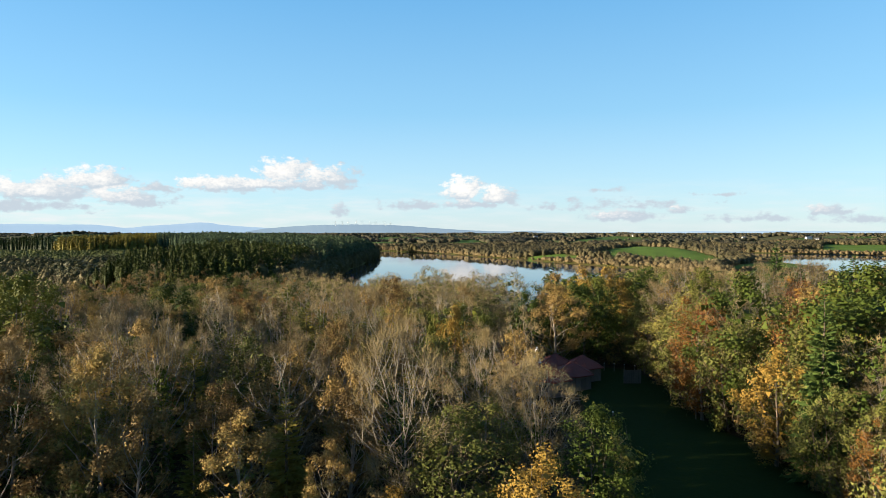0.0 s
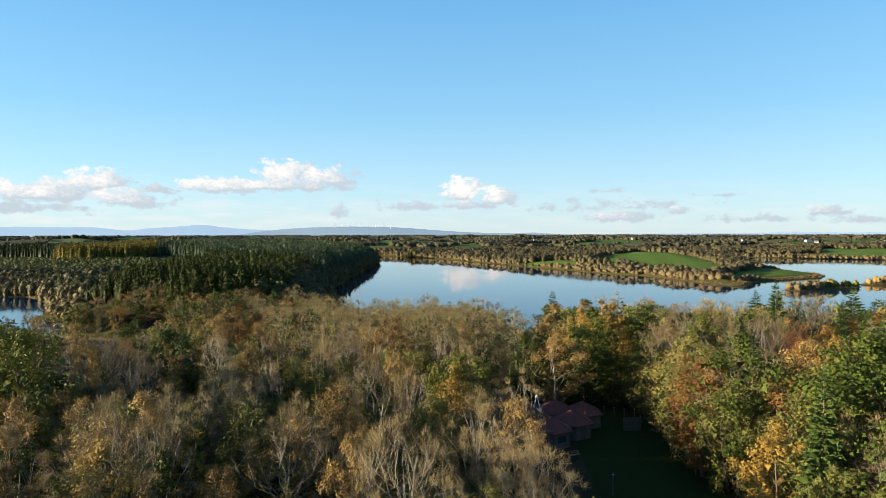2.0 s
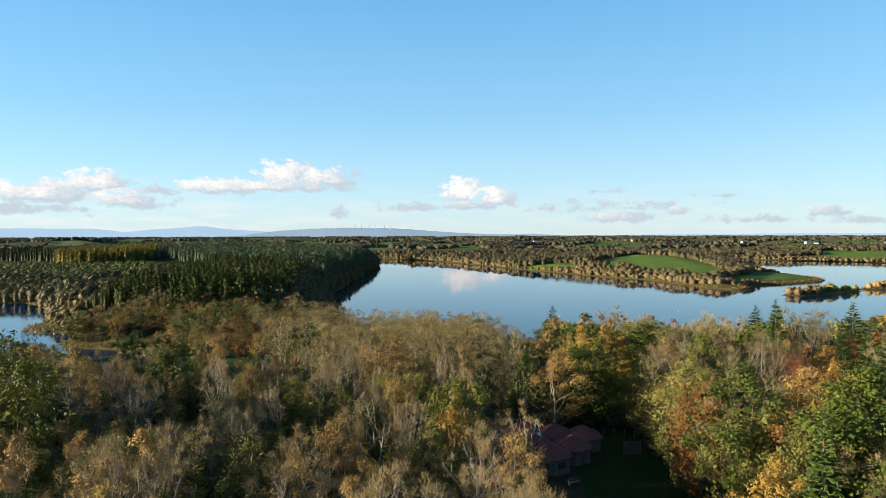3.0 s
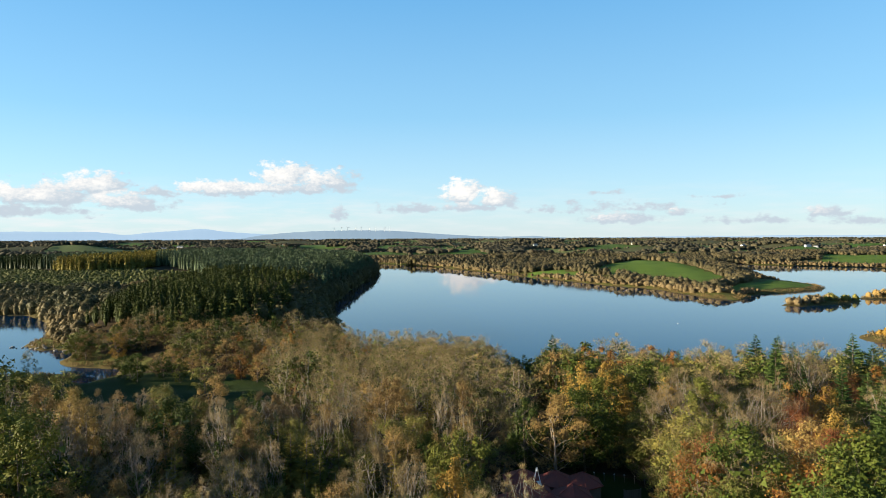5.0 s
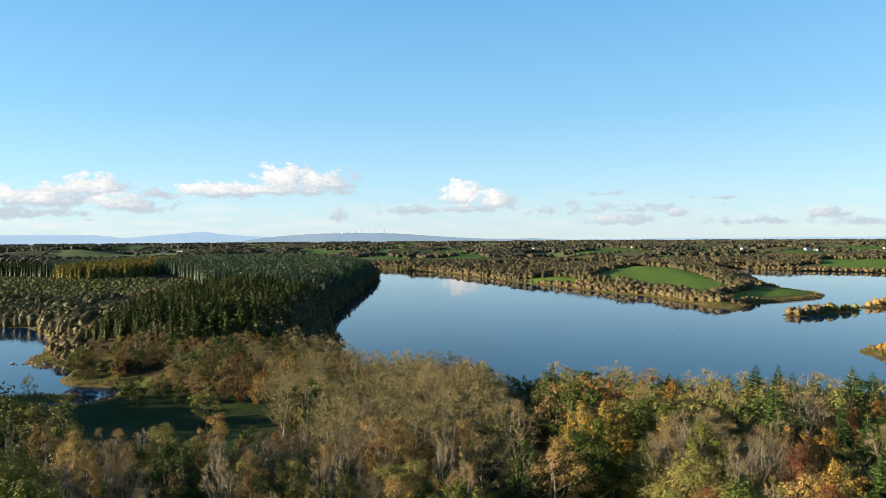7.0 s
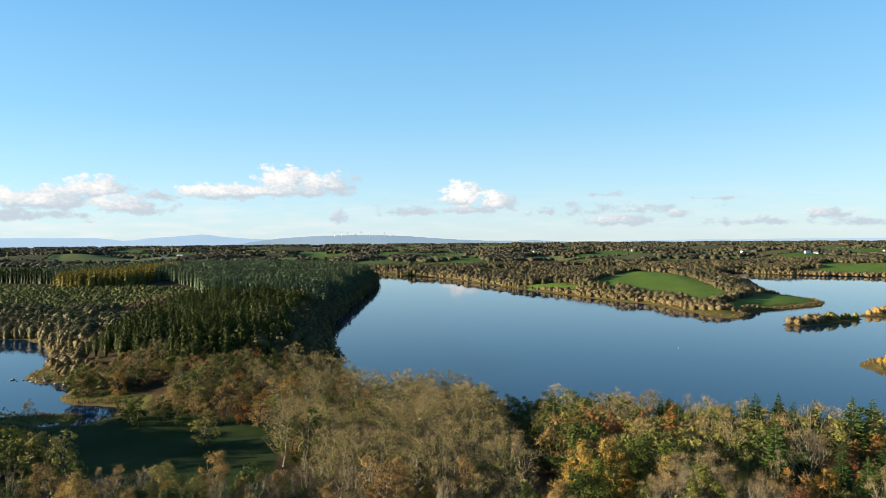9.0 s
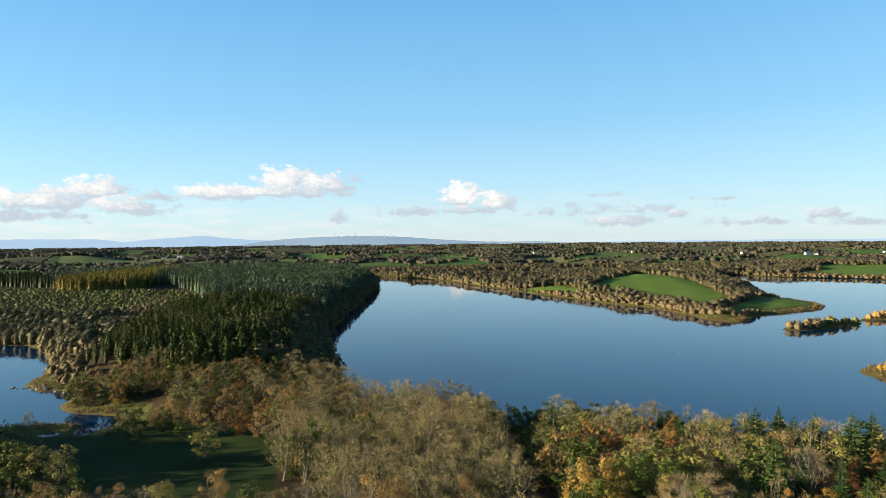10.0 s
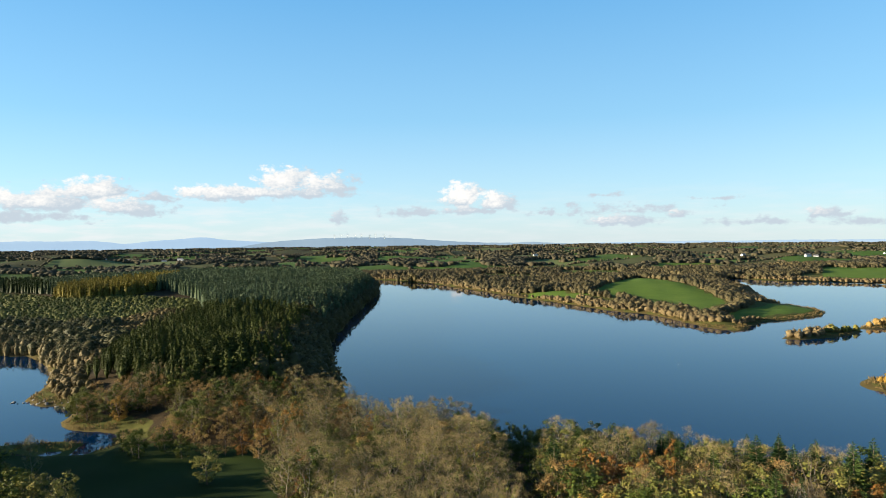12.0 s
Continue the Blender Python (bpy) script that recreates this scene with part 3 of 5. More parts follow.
        if kind == "twig":
            fine.blades(at, (way * 0.6 + out * 0.6 + rng.normal(size=(number, 3)) * 0.25 + (0, 0, rise)) * rng.uniform(0.2, 0.5, (number, 1)), blade, rng)
        else:
            at[:, 2] -= hang * rng.uniform(0, 1, number) ** 2
            leafy.leaves(at, leaf_size, rng, way + out * 0.7, 0.45)
    if heart:
        leafy_or_ivy = leafy if leaf else clad
        a, u = rng.uniform(0, 6.2832, heart), rng.uniform(0.0, 0.9, heart)
        at = dome(a, u) * (rng.uniform(0.1, 1.0, (heart, 1)) ** 0.5 * 0.72 * (1, 1, 0) + (0, 0, 0.93))
        leafy_or_ivy.leaves(at, 0.085 * spread, rng, at - (0, 0, 0.4 * height), 0.7)
    return wood, fine, leafy, clad


def conifer(seed, height, radius, whorls, boughs, detail=2, droop=0.25, gap=0.0, fill=1.0, bare=0.06):
    """Arrays of trunk and needle boughs: tiers of feathered fronds."""
    rng = np.random.default_rng(seed)
    wood, needles = Cloth(), Cloth()
    trunk = np.stack([rng.normal(size=6) * 0.05, rng.normal(size=6) * 0.05, np.linspace(-0.3, height * 0.985, 6)], 1)
    wood.tube(trunk, np.linspace(0.012 * height + 0.05, 0.02, 6), 6)
    for i in range(whorls):
        f = bare + (1 - bare) * (i + rng.uniform(-0.2, 0.2)) / whorls
        z = height * min(max(f, 0.02), 0.985)
        reach = radius * (1 - f) ** 0.82 * rng.uniform(0.85, 1.12) + 0.16
        turn = rng.uniform(0, 6.28)
        count = max(4, int(boughs * (0.5 + 0.5 * (1 - f))))
        for k in range(count):
            if rng.uniform() < gap:
                continue
            a = turn + k * 6.283 / count + rng.normal() * 0.14
            long = reach * rng.uniform(0.75, 1.18)
            way = np.array((math.cos(a), math.sin(a), 0.0))
            side = np.array((-math.sin(a), math.cos(a), 0.0))
            up = np.array((0, 0, 1.0))
            zb = z + rng.normal() * 0.15
            tilt = -droop * (1 - f) + 0.35 * f
            mid = way * long * 0.55 + up * (zb + tilt * long * 0.55 + 0.10 * long)
            root, tip = up * zb, way * long + up * (zb + tilt * long)
            w = long * 0.13 * fill
            sag = up * (-0.16 * long)
            v = [root, mid + side * w + sag, tip, mid - side * w + sag, mid]
            needles.add(v, [(0, 1, 4), (1, 2, 4), (2, 3, 4), (3, 0, 4)])
            if detail > 1:
                steps = rng.uniform(0.15, 0.97, 11)[:, None]
                at = root * (1 - steps) + tip * steps + up * 0.05 * long
                sides = np.where(rng.uniform(size=(11, 1)) < 0.5, -1, 1) * side * long * 0.36 * (1.1 - steps) + way * long * 0.16 + up * (rng.normal(size=(11, 1)) * 0.09 - 0.05) * long
                needles.blades(at, sides, 0.035 * long + 0.02, rng)
    needles.blades(np.array([[0, 0, height * 0.93]]), np.array([[0, 0, height * 0.09]]), 0.05, rng)
    return wood, needles


KINDS = {}


def stand(kind, variant, wood, bark, crowns, label, category):
    """Keeps the meshes of one tree form: a trunk, and one mesh for each kind of crown."""
    meshes = []
    v, t = wood.arrays()
    top = float(np.max(v[:, 2]))
    meshes.append(("trunk", tri_mesh("trunk", v, t, bark)))
    for name, cloth, mat in crowns:
        if cloth.n:
            v, t = cloth.arrays()
            meshes.append((name, tri_mesh(name, v, t, mat)))
            top = max(top, float(np.max(v[:, 2])))
    KINDS.setdefault(kind, []).append((meshes, label, category, top))


def make_kinds():
    for i in range(3):
        w, f, l, c = broadleaf(10 + i, 13.0, 4.3, 0.25, 15, 6, 5, 0, 0, 0.011, stems=1 + (i == 2), egg=0.55, rise=0.3, ivy=200, fuzz=9000)
        stand("ash", i, w, BARK["pale"], [("twig_crown", f, LEAF["tan"]), ("ivy", c, LEAF["ivy"])], "bare grey ash tree with a haze of tan twigs", "tree")
    for i in range(3):
        w, f, l, c = broadleaf(20 + i, 12.0, 2.7, 0.14, 16, 5, 3, 4600, 0.108, 0.012, puff=1.25, detail=False, egg=0.4, rise=0.3, ragged=0.2, heart=60, fuzz=3000)
        stand("birch", i, w, BARK["birch"], [("twig_crown", f, LEAF["russet"]), ("crown", l, LEAF["russet"])], "slender birch with thin russet-brown autumn leaves", "tree")
    for i in range(3):
        w, f, l, c = broadleaf(30 + i, 10.0, 3.4, 0.06, 14, 5, 3, 5600, 0.112, 0.012, stems=2, puff=1.2, detail=False, egg=0.5, rise=0.4, ragged=0.2, heart=110, fuzz=800)
        stand("willow", i, w, BARK["brown"], [("twig_crown", f, LEAF["tan"]), ("crown", l, LEAF["olive"])], "bushy willow with olive-yellow autumn leaves", "tree")
    for i in range(2):
        w, f, l, c = broadleaf(40 + i, 13.0, 4.9, 0.08, 18, 6, 3, 6800, 0.14, 0.012, puff=1.1, detail=False, egg=0.45, ragged=0.2, heart=260)
        stand("oak", i, w, BARK["brown"], [("crown", l, LEAF["green"])], "broad oak with dense deep green leaves", "tree")
    for i in range(2):
        w, f, l, c = broadleaf(50 + i, 12.0, 3.7, 0.1, 15, 6, 3, 4700, 0.115, 0.014, puff=1.1, detail=False, egg=0.45, rise=0.5, ragged=0.2, heart=140, fuzz=1200)
        stand("beech", i, w, BARK["grey"], [("twig_crown", f, LEAF["tan"]), ("crown", l, LEAF["orange"])], "rounded beech with glowing orange autumn leaves", "tree")
    for i in range(2):
        w, f, l, c = broadleaf(60 + i, 11.0, 3.2, 0.08, 14, 6, 3, 5600, 0.11, 0.012, puff=1.1, detail=False, egg=0.45, ragged=0.2, hang=0.9, heart=120)
        stand("maple", i, w, BARK["brown"], [("crown", l, LEAF["gold"])], "maple with bright golden yellow autumn leaves", "tree")
    for i in range(2):
        w, f, l, c = broadleaf(70 + i, 12.0, 3.8, 0.14, 15, 6, 3, 2400, 0.11, 0.011, puff=1.1, detail=False, egg=0.5, rise=0.35, heart=90, fuzz=4500)
        stand("cherry", i, w, BARK["grey"], [("twig_crown", f, LEAF["red"]), ("crown", l, LEAF["red"])], "half-bare cherry tree with dull red leaves", "tree")
    for i in range(2):
        w, f, l, c = broadleaf(80 + i, 13.0, 2.2, 0.3, 12, 5, 4, 0, 0, 0.011, stems=1 + i, ivy=1000 - 300 * i, egg=0.5, rise=0.5, fuzz=2800)
        stand("ivy_tree", i, w, BARK["pale"], [("twig_crown", f, LEAF["tan"]), ("ivy", c, LEAF["ivy"])], "bare upright tree with ivy climbing its trunk", "tree")
    for i in range(2):
        w, nd = conifer(90 + i, 11.0, 2.4, 26, 11, 2, 0.05, 0.12, 0.7)
        stand("larch", i, w, BARK["brown"], [("crown", nd, LEAF["larch"])], "young larch with yellowing feathery needles", "tree")
    for i in range(2):
        w, nd = conifer(95 + i, 15.5, 3.3, 42, 15, 2, 0.26, 0.03, 0.75)
        stand("spruce", i, w, BARK["brown"], [("crown", nd, LEAF["spruce"])], "tall pointed spruce with layered dark green boughs", "tree")
    for i in range(3):
        w, f, l, c = broadleaf(100 + i, 4.2, 2.4, 0.05, 6, 4, 3, 700, 0.15, 0.014, stems=3, puff=1.2, detail=False, heart=30, fuzz=250)
        stand("shrub", i, w, BARK["brown"], [("twig_crown", f, LEAF["tan"]), ("crown", l, LEAF["olive"] if i else LEAF["russet"])], "low tangled shrub of the wood's understorey", "shrub")
    # simpler forms for the wood further off
    for i in range(4):
        w, f, l, c = broadleaf(110 + i, 15.0, 4.2, 0.22, 15, 6, 3, 300, 0.18, 0.020, detail=False, puff=0.82, egg=0.52, rise=0.45, ragged=0.14, ivy=260, heart=80, fuzz=3300)
        stand("far_ash", i, w, BARK["pale"], [("twig_crown", f, LEAF["tan"]), ("crown", l, LEAF["olive"]), ("ivy", c, LEAF["ivy"])], "tall bare tree with a dense tan twig crown", "tree")
    for i in range(3):
        w, f, l, c = broadleaf(120 + i, 12.0, 4.0, 0.08, 13, 5, 3, 1700, 0.21, 0.024, detail=False, puff=1.15, egg=0.48, ragged=0.2, heart=120, fuzz=300)
        stand("far_olive", i, w, BARK["brown"], [("twig_crown", f, LEAF["tan"]), ("crown", l, LEAF["olive"])], "leafy tree turning olive and yellow", "tree")
    for i in range(2):
        w, f, l, c = broadleaf(130 + i, 12.0, 4.2, 0.1, 13, 5, 3, 1700, 0.21, 0.024, detail=False, puff=1.15, egg=0.48, ragged=0.2, heart=120, fuzz=200)
        stand("far_orange", i, w, BARK["brown"], [("twig_crown", f, LEAF["russet"]), ("crown", l, LEAF["orange"])], "leafy tree in rusty orange autumn colour", "tree")
    for i in range(2):
        w, f, l, c = broadleaf(140 + i, 12.0, 4.4, 0.06, 13, 5, 3, 2000, 0.23, 0.03, detail=False, puff=1.15, egg=0.45, ragged=0.2, heart=160)
        stand("far_green", i, w, BARK["brown"], [("crown", l, LEAF["green"])], "leafy tree still dark green", "tree")
    for i in range(2):
        w, nd = conifer(150 + i, 15.0, 3.4, 38, 14, 2, 0.2, 0.02, 0.9)
        stand("far_spruce", i, w, BARK["brown"], [("crown", nd, LEAF["spruce"])], "pointed spruce at the water's side of the wood", "tree")
    for i in range(2):
        w, f, l, c = broadleaf(160 + i, 11.0, 3.6, 0.12, 13, 5, 3, 1000, 0.19, 0.02, detail=False, puff=1.1, egg=0.5, rise=0.4, ragged=0.2, heart=70, fuzz=1500)
        stand("far_russet", i, w, BARK["brown"], [("twig_crown", f, LEAF["russet"]), ("crown", l, LEAF["russet"])], "thin tree in russet brown autumn leaf", "tree")


make_kinds()
FIRST = {}
plan_rng = random.Random(11)


def plant(kind, x, y, height=None, variant=None, turn=None, wide=1.0, z=None, group="trees of the near wood"):
    """One tree on the ground, as a thing of trunk and crown."""
    forms = KINDS[kind]
    k = plan_rng.randrange(len(forms)) if variant is None else variant % len(forms)
    meshes, label, category, tall = forms[k]
    s = (height or tall * plan_rng.uniform(0.8, 1.1)) / tall
    z = float(ground_height(x, y)) if z is None else z
    turn = plan_rng.uniform(0, 360) if turn is None else turn
    m = pose(x, y, z, 0, 0, turn) @ Matrix.Diagonal((s * wide, s * wide, s, 1))
    name = {"shrub": "shrub"}.get(kind, kind.replace("far_", "") + "_tree" if "tree" not in kind else kind)
    name = {"olive_tree": "turning_tree", "orange_tree": "autumn_tree", "green_tree": "leafy_tree", "russet_tree": "thin_tree"}.get(name, name)
    if (kind, k) not in FIRST:
        ob = new(name)
        ob.empty_display_size = 0.5
        for part_name, me in meshes:
            made = new(part_name, me)
            made.parent = ob
            if part_name == "twig_crown":
                tagged(made, kind="stuff")
        tagged(ob, label, category, "shrubs of the near wood" if category == "shrub" else group)
        FIRST[kind, k] = ob
        ob.matrix_basis = m
        return ob
    first = FIRST[kind, k]
    keep = first.scale.copy()
    first.scale = (1, 1, 1)
    ob = copy_thing(first, m)
    first.scale = keep
    return ob


TAKEN = []


def free(x, y, gap):
    return all((x - a) ** 2 + (y - b) ** 2 > (0.5 * (gap + g)) ** 2 for a, b, g in TAKEN if abs(a - x) < 9 and abs(b - y) < 9)


def place(kind, x, y, gap, **more):
    TAKEN.append((x, y, gap))
    return plant(kind, x, y, **more)


OPEN_GROUND = [LAWN_A, LAWN_B, LAWN_C, [(7, 80), (6, 99), (24, 101), (24, 83)], [(8.5, 52), (12, 84), (20, 84), (20, 52)], [(-1.5, 5), (-1.5, 54), (19, 54), (19, 5)]]


def choose(mix):
    total = plan_rng.uniform(0, sum(w for _, w in mix))
    for kind, w in mix:
        total -= w
        if total <= 0:
            return kind
    return mix[-1][0]


def fill_wood(count, area, gap, mix, scale=1.0, low=0.8, high=1.12):
    """Strews trees of a mix over an area of the plan, each with its own room."""
    x0, x1, y0, y1, inside = area
    rng = np.random.default_rng(int(abs(x0) * 13 + y0 * 7 + count))
    xs, ys = rng.uniform(x0, x1, count * 14), rng.uniform(y0, y1, count * 14)
    fit = inside(xs, ys) & (any_inside(xs, ys, OPEN_GROUND) < -1.5)
    xs, ys = xs[fit], ys[fit]
    dry = land_distance(xs, ys) > 2.5
    xs, ys = xs[dry], ys[dry]
    done = 0
    for x, y, z in zip(xs.tolist(), ys.tolist(), ground_height(xs, ys).tolist()):
        g = gap * plan_rng.uniform(0.8, 1.2)
        if done >= count or not free(x, y, g):
            continue
        kind = choose(mix)
        tall = KINDS[kind][0][3]
        place(kind, x, y, g, z=z, height=tall * scale * plan_rng.uniform(low, high), wide=plan_rng.uniform(0.9, 1.2) * (1.2 if kind.startswith("far_") else 1.05))
        done += 1
    return done


def in_view(x, y, left=26.0, right=8.0):
    return (x > -0.70 * y - left) & (x < 0.70 * y + right)


# single trees that stand out
place("maple", 6.2, 38.5, 4, height=9.2, variant=0, wide=1.4)
place("maple", -3.1, 37.5, 4, height=7.0, variant=1)
place("oak", 10.8, 45.0, 5, height=9.6, variant=0, wide=1.05)
place("willow", 1.0, 45.0, 5, height=9.8, variant=0, wide=1.25)
place("willow", 4.0, 51.0, 4, height=9.0, variant=2, wide=1.1)
place("birch", 9.0, 56.0, 3, height=8.5, variant=1)
place("willow", 13.0, 49.0, 3, height=7.0, variant=1)
place("ash", 7.6, 52.0, 4, height=12.8, variant=2, wide=1.0)
place("ash", 3.9, 58.0, 5, height=14.0, variant=0)
place("ivy_tree", 6.8, 49.0, 2, height=10.4, variant=0)
place("ash", 3.5, 66.0, 5, height=13.6, variant=1)
place("maple", 1.3, 73.0, 4, height=14.2, variant=1, wide=0.85)
place("birch", 17.8, 101.5, 4, height=14.2, variant=0, wide=1.5)
place("oak", 23.0, 104.5, 5, height=14.0, variant=1, wide=1.05)
place("oak", 13.2, 104.0, 4, height=13.0, variant=0, wide=0.8)
place("oak", 26.5, 110.0, 5, height=15.0, variant=0)
place("maple", 24.5, 115.0, 4, height=16.5, variant=0)
place("maple", 30.5, 116.0, 5, height=16.6, variant=1)
place("willow", 31.5, 86.0, 3, height=12.0, variant=0, wide=0.9)
place("spruce", 33.0, 56.0, 3, height=17.6, variant=0, wide=0.75)
place("willow", 32.6, 53.8, 3, height=9.5, variant=0, wide=1.0)
place("willow", 34.0, 50.0, 3, height=9.5, variant=2, wide=1.1)
place("ash", 37.0, 53.0, 3, height=13.0, variant=0)
place("willow", 38.5, 58.0, 3, height=13.0, variant=1)
place("shrub", 31.6, 56.5, 2, height=4.5)
place("shrub", 32.4, 51.0, 2, height=4.5)
place("maple", 30.8, 59.5, 3, height=11.5, variant=0, wide=1.1)
place("beech", 31.5, 46.5, 3, height=9.0, variant=0)
place("willow", 34.5, 62.5, 3, height=14.0, variant=1)
place("cherry", 38.0, 66.5, 4, height=15.0, variant=1)
place("beech", 30.6, 76.0, 4, height=15.4, variant=1)
place("cherry", 33.4, 82.0, 4, height=15.0, variant=0)
place("willow", 37.5, 96.5, 5, height=15.0, variant=2, wide=1.1)
place("willow", 31.5, 70.5, 4, height=13.5, variant=1, wide=0.9)
place("spruce", 68.5, 111.0, 5, height=17.6, variant=1, wide=0.85)
place("oak", -49.0, 76.0, 6, height=17.5, variant=0)
place("oak", -56.0, 84.0, 6, height=17.0, variant=1)
place("oak", -62.0, 78.0, 6, height=16.5, variant=0)
place("oak", -66.0, 92.0, 6, height=16.0, variant=1)
place("ash", -33.5, 50.0, 4, height=14.0, variant=0)
place("ivy_tree", -29.0, 68.0, 3, height=13.0, variant=1)
place("ivy_tree", -26.5, 71.0, 3, height=12.2, variant=0)
place("ivy_tree", -22.5, 84.0, 3, height=13.0, variant=1)
place("ash", -15.0, 66.5, 4, height=12.6, variant=1)
place("larch", -10.0, 76.0, 3, height=12.0, variant=0)
place("larch", -19.0, 58.0, 3, height=9.5, variant=1)
for sx, sy, sh in ((-21.7, 92.0, 11.5), (-18.6, 88.0, 12.5), (-15.8, 83.0, 11.0), (-24.5, 96.0, 12.0), (-13.2, 79.5, 10.5), (-17.0, 79.0, 9.5), (-8.0, 66.0, 10.0)):
    place("larch", sx, sy, 2.6, height=sh, wide=1.15)
place("birch", -7.4, 52.0, 3, height=13.2, variant=0)
place("birch", -8.0, 44.0, 3, height=8.0, variant=1)
place("far_olive", -66.0, 180.0, 6, height=11.5, variant=1, wide=1.25)
place("far_orange", -53.5, 228.0, 5, height=15.5, variant=1, wide=0.8)
place("far_orange", -37.5, 166.0, 5, height=13.0, variant=0, wide=0.8)
place("far_orange", 51.0, 143.0, 6, height=15.5, variant=0, wide=1.1)
place("far_orange", 62.0, 176.0, 6, height=13.0, variant=1)
place("far_green", 24.0, 229.0, 4, height=9.0, variant=1, wide=1.2)
place("far_green", 29.5, 224.0, 4, height=9.5, variant=0, wide=1.2)
place("far_green", 34.0, 217.0, 4, height=10.0, variant=1, wide=1.2)
place("far_green", 18.0, 233.0, 4, height=9.5, variant=0, wide=1.2)
place("far_green", 20.0, 205.0, 4, height=7.0, variant=1, wide=1.2)
place("far_ash", -121.0, 190.0, 5, height=15.5, variant=1, wide=0.8)
place("far_olive", -90.0, 153.0, 6, height=12.5, variant=0, wide=1.15)
place("far_olive", -99.0, 160.0, 6, height=11.5, variant=2, wide=1.1)
place("maple", -133.0, 265.5, 5, height=10.8, variant=0, wide=1.5)
place("far_green", -128.0, 186.0, 4, height=7.5, variant=1)
place("far_green", -133.0, 193.0, 4, height=7.0, variant=0)
for sx, sy, sh, kind in ((-152, 283, 6.0, "far_russet"), (-145, 276, 5.0, "far_olive"), (-148, 290, 7.5, "far_russet"), (-139, 276, 5.5, "far_russet"), (-124, 271, 9.0, "far_russet"), (-117, 272, 10.0, "far_russet"), (-110, 270, 11.0, "far_ash"), (-103, 272, 11.5, "far_russet"), (-96, 276, 11.0, "far_ash"), (-89, 280, 11.5, "far_russet"), (-82, 286, 12.0, "far_orange"), (-157, 296, 8.0, "far_olive"), (-127, 279, 10.0, "far_russet")):
    place(kind, sx, sy, 4, height=sh, wide=1.05)

for sx, sy, sh, kind in ((-110, 222, 8, "far_green"), (-104, 216, 9, "far_green"), (-98, 222, 8.5, "far_russet"), (-100, 212, 10, "far_green"), (-94, 218, 9.5, "far_green"), (-88, 228, 9, "far_russet"), (-80, 231, 10, "far_russet"), (-72, 229, 10, "far_russet"),
                         (-104, 140, 13, "far_green"), (-112, 150, 12, "far_green"), (-98, 132, 13, "far_olive")):
    place(kind, sx, sy, 5, height=sh)
for sx, sy, sh, kind in ((-86, 212, 8.5, "far_green"), (-79, 213, 8.0, "far_russet"), (-72, 213, 8.5, "far_russet"), (-66, 212, 9.0, "far_orange"), (-60, 209, 9.0, "far_russet")):
    place(kind, sx, sy, 4, height=sh, wide=1.2)
# trees added left of the pavilion to keep sun off its roofs
for sx, sy, sh in ((2.0, 86.0, 13.0), (-2.0, 92.0, 11.0)):
    place("oak" if sx < 3 else "ash", sx, sy, 4, height=sh)
for sx, sy, sh in ((73.5, 152, 17.0), (80, 148, 15.5), (88, 139, 17.5), (96, 128, 16.5), (62, 149, 14.5), (84, 121, 16.5), (102, 146, 16.0), (112, 158, 16.5), (92, 160, 15.0), (120, 172, 15.5)):
    place("far_spruce", sx, sy, 6, height=sh * 1.08, wide=1.25)

for k in range(17):
    place("shrub", 31.6 + 1.2 * math.sin(k * 2.1) + (1.6 if k < 3 else 0), 44 + 3.4 * k, 1.5, height=3.4 + 1.2 * math.sin(k * 1.3), wide=1.1)
# the wood, band by band
fill_wood(75, (31, 52, 40, 104, lambda x, y: in_view(x, y, 0, 8)), 3.6,
          [("willow", 6), ("ash", 1.2), ("birch", 1.2), ("oak", 0.9), ("beech", 0.5), ("cherry", 0.5), ("ivy_tree", 0.9)], 1.2, 0.85, 1.12)
fill_wood(100, (-75, 14, 44, 72, lambda x, y: in_view(x, y) & (x < 14)), 4.0,
          [("birch", 5.5), ("ash", 1.6), ("willow", 4.2), ("larch", 2.2), ("ivy_tree", 1.6), ("oak", 0.3)], 1.0, 0.7, 1.12)
fill_wood(165, (-110, 14, 62, 118, lambda x, y: in_view(x, y) & (x < np.where(y < 84, 14, 4))), 4.4,
          [("birch", 5.5), ("ash", 1.8), ("willow", 3.8), ("larch", 2.4), ("ivy_tree", 2.0), ("maple", 0.4), ("beech", 0.4), ("oak", 0.3)], 1.03, 0.7, 1.12)
fill_wood(95, (30, 100, 38, 118, lambda x, y: in_view(x, y, 0, 10) & (x > 31)), 4.8,
          [("ash", 1.4), ("willow", 6), ("oak", 1.2), ("beech", 0.9), ("maple", 0.5), ("cherry", 1.2), ("spruce", 0.8), ("birch", 1.0), ("ivy_tree", 0.6)], 1.2, 0.8, 1.08)
fill_wood(48, (-26, 14, 104, 154, lambda x, y: x == x), 5.8,
          [("far_ash", 8), ("far_olive", 1.2), ("far_russet", 0.5), ("ivy_tree", 0.6)], 0.92, 0.85, 1.08)
fill_wood(85, (-130, -20, 112, 160, lambda x, y: in_view(x, y) & (y < 127 + np.maximum(0.0, -86 - x))), 5.2,
          [("far_ash", 1.5), ("far_olive", 3), ("far_russet", 3), ("far_green", 0.8), ("larch", 2.0), ("ivy_tree", 0.8)], 0.85, 0.7, 1.05)
fill_wood(150, (-50, 20, 150, 246, lambda x, y: x == x), 5.9,
          [("far_ash", 8), ("far_olive", 2), ("far_russet", 1.0), ("far_green", 0.5), ("far_orange", 0.3)], 1.02, 0.75, 1.1)
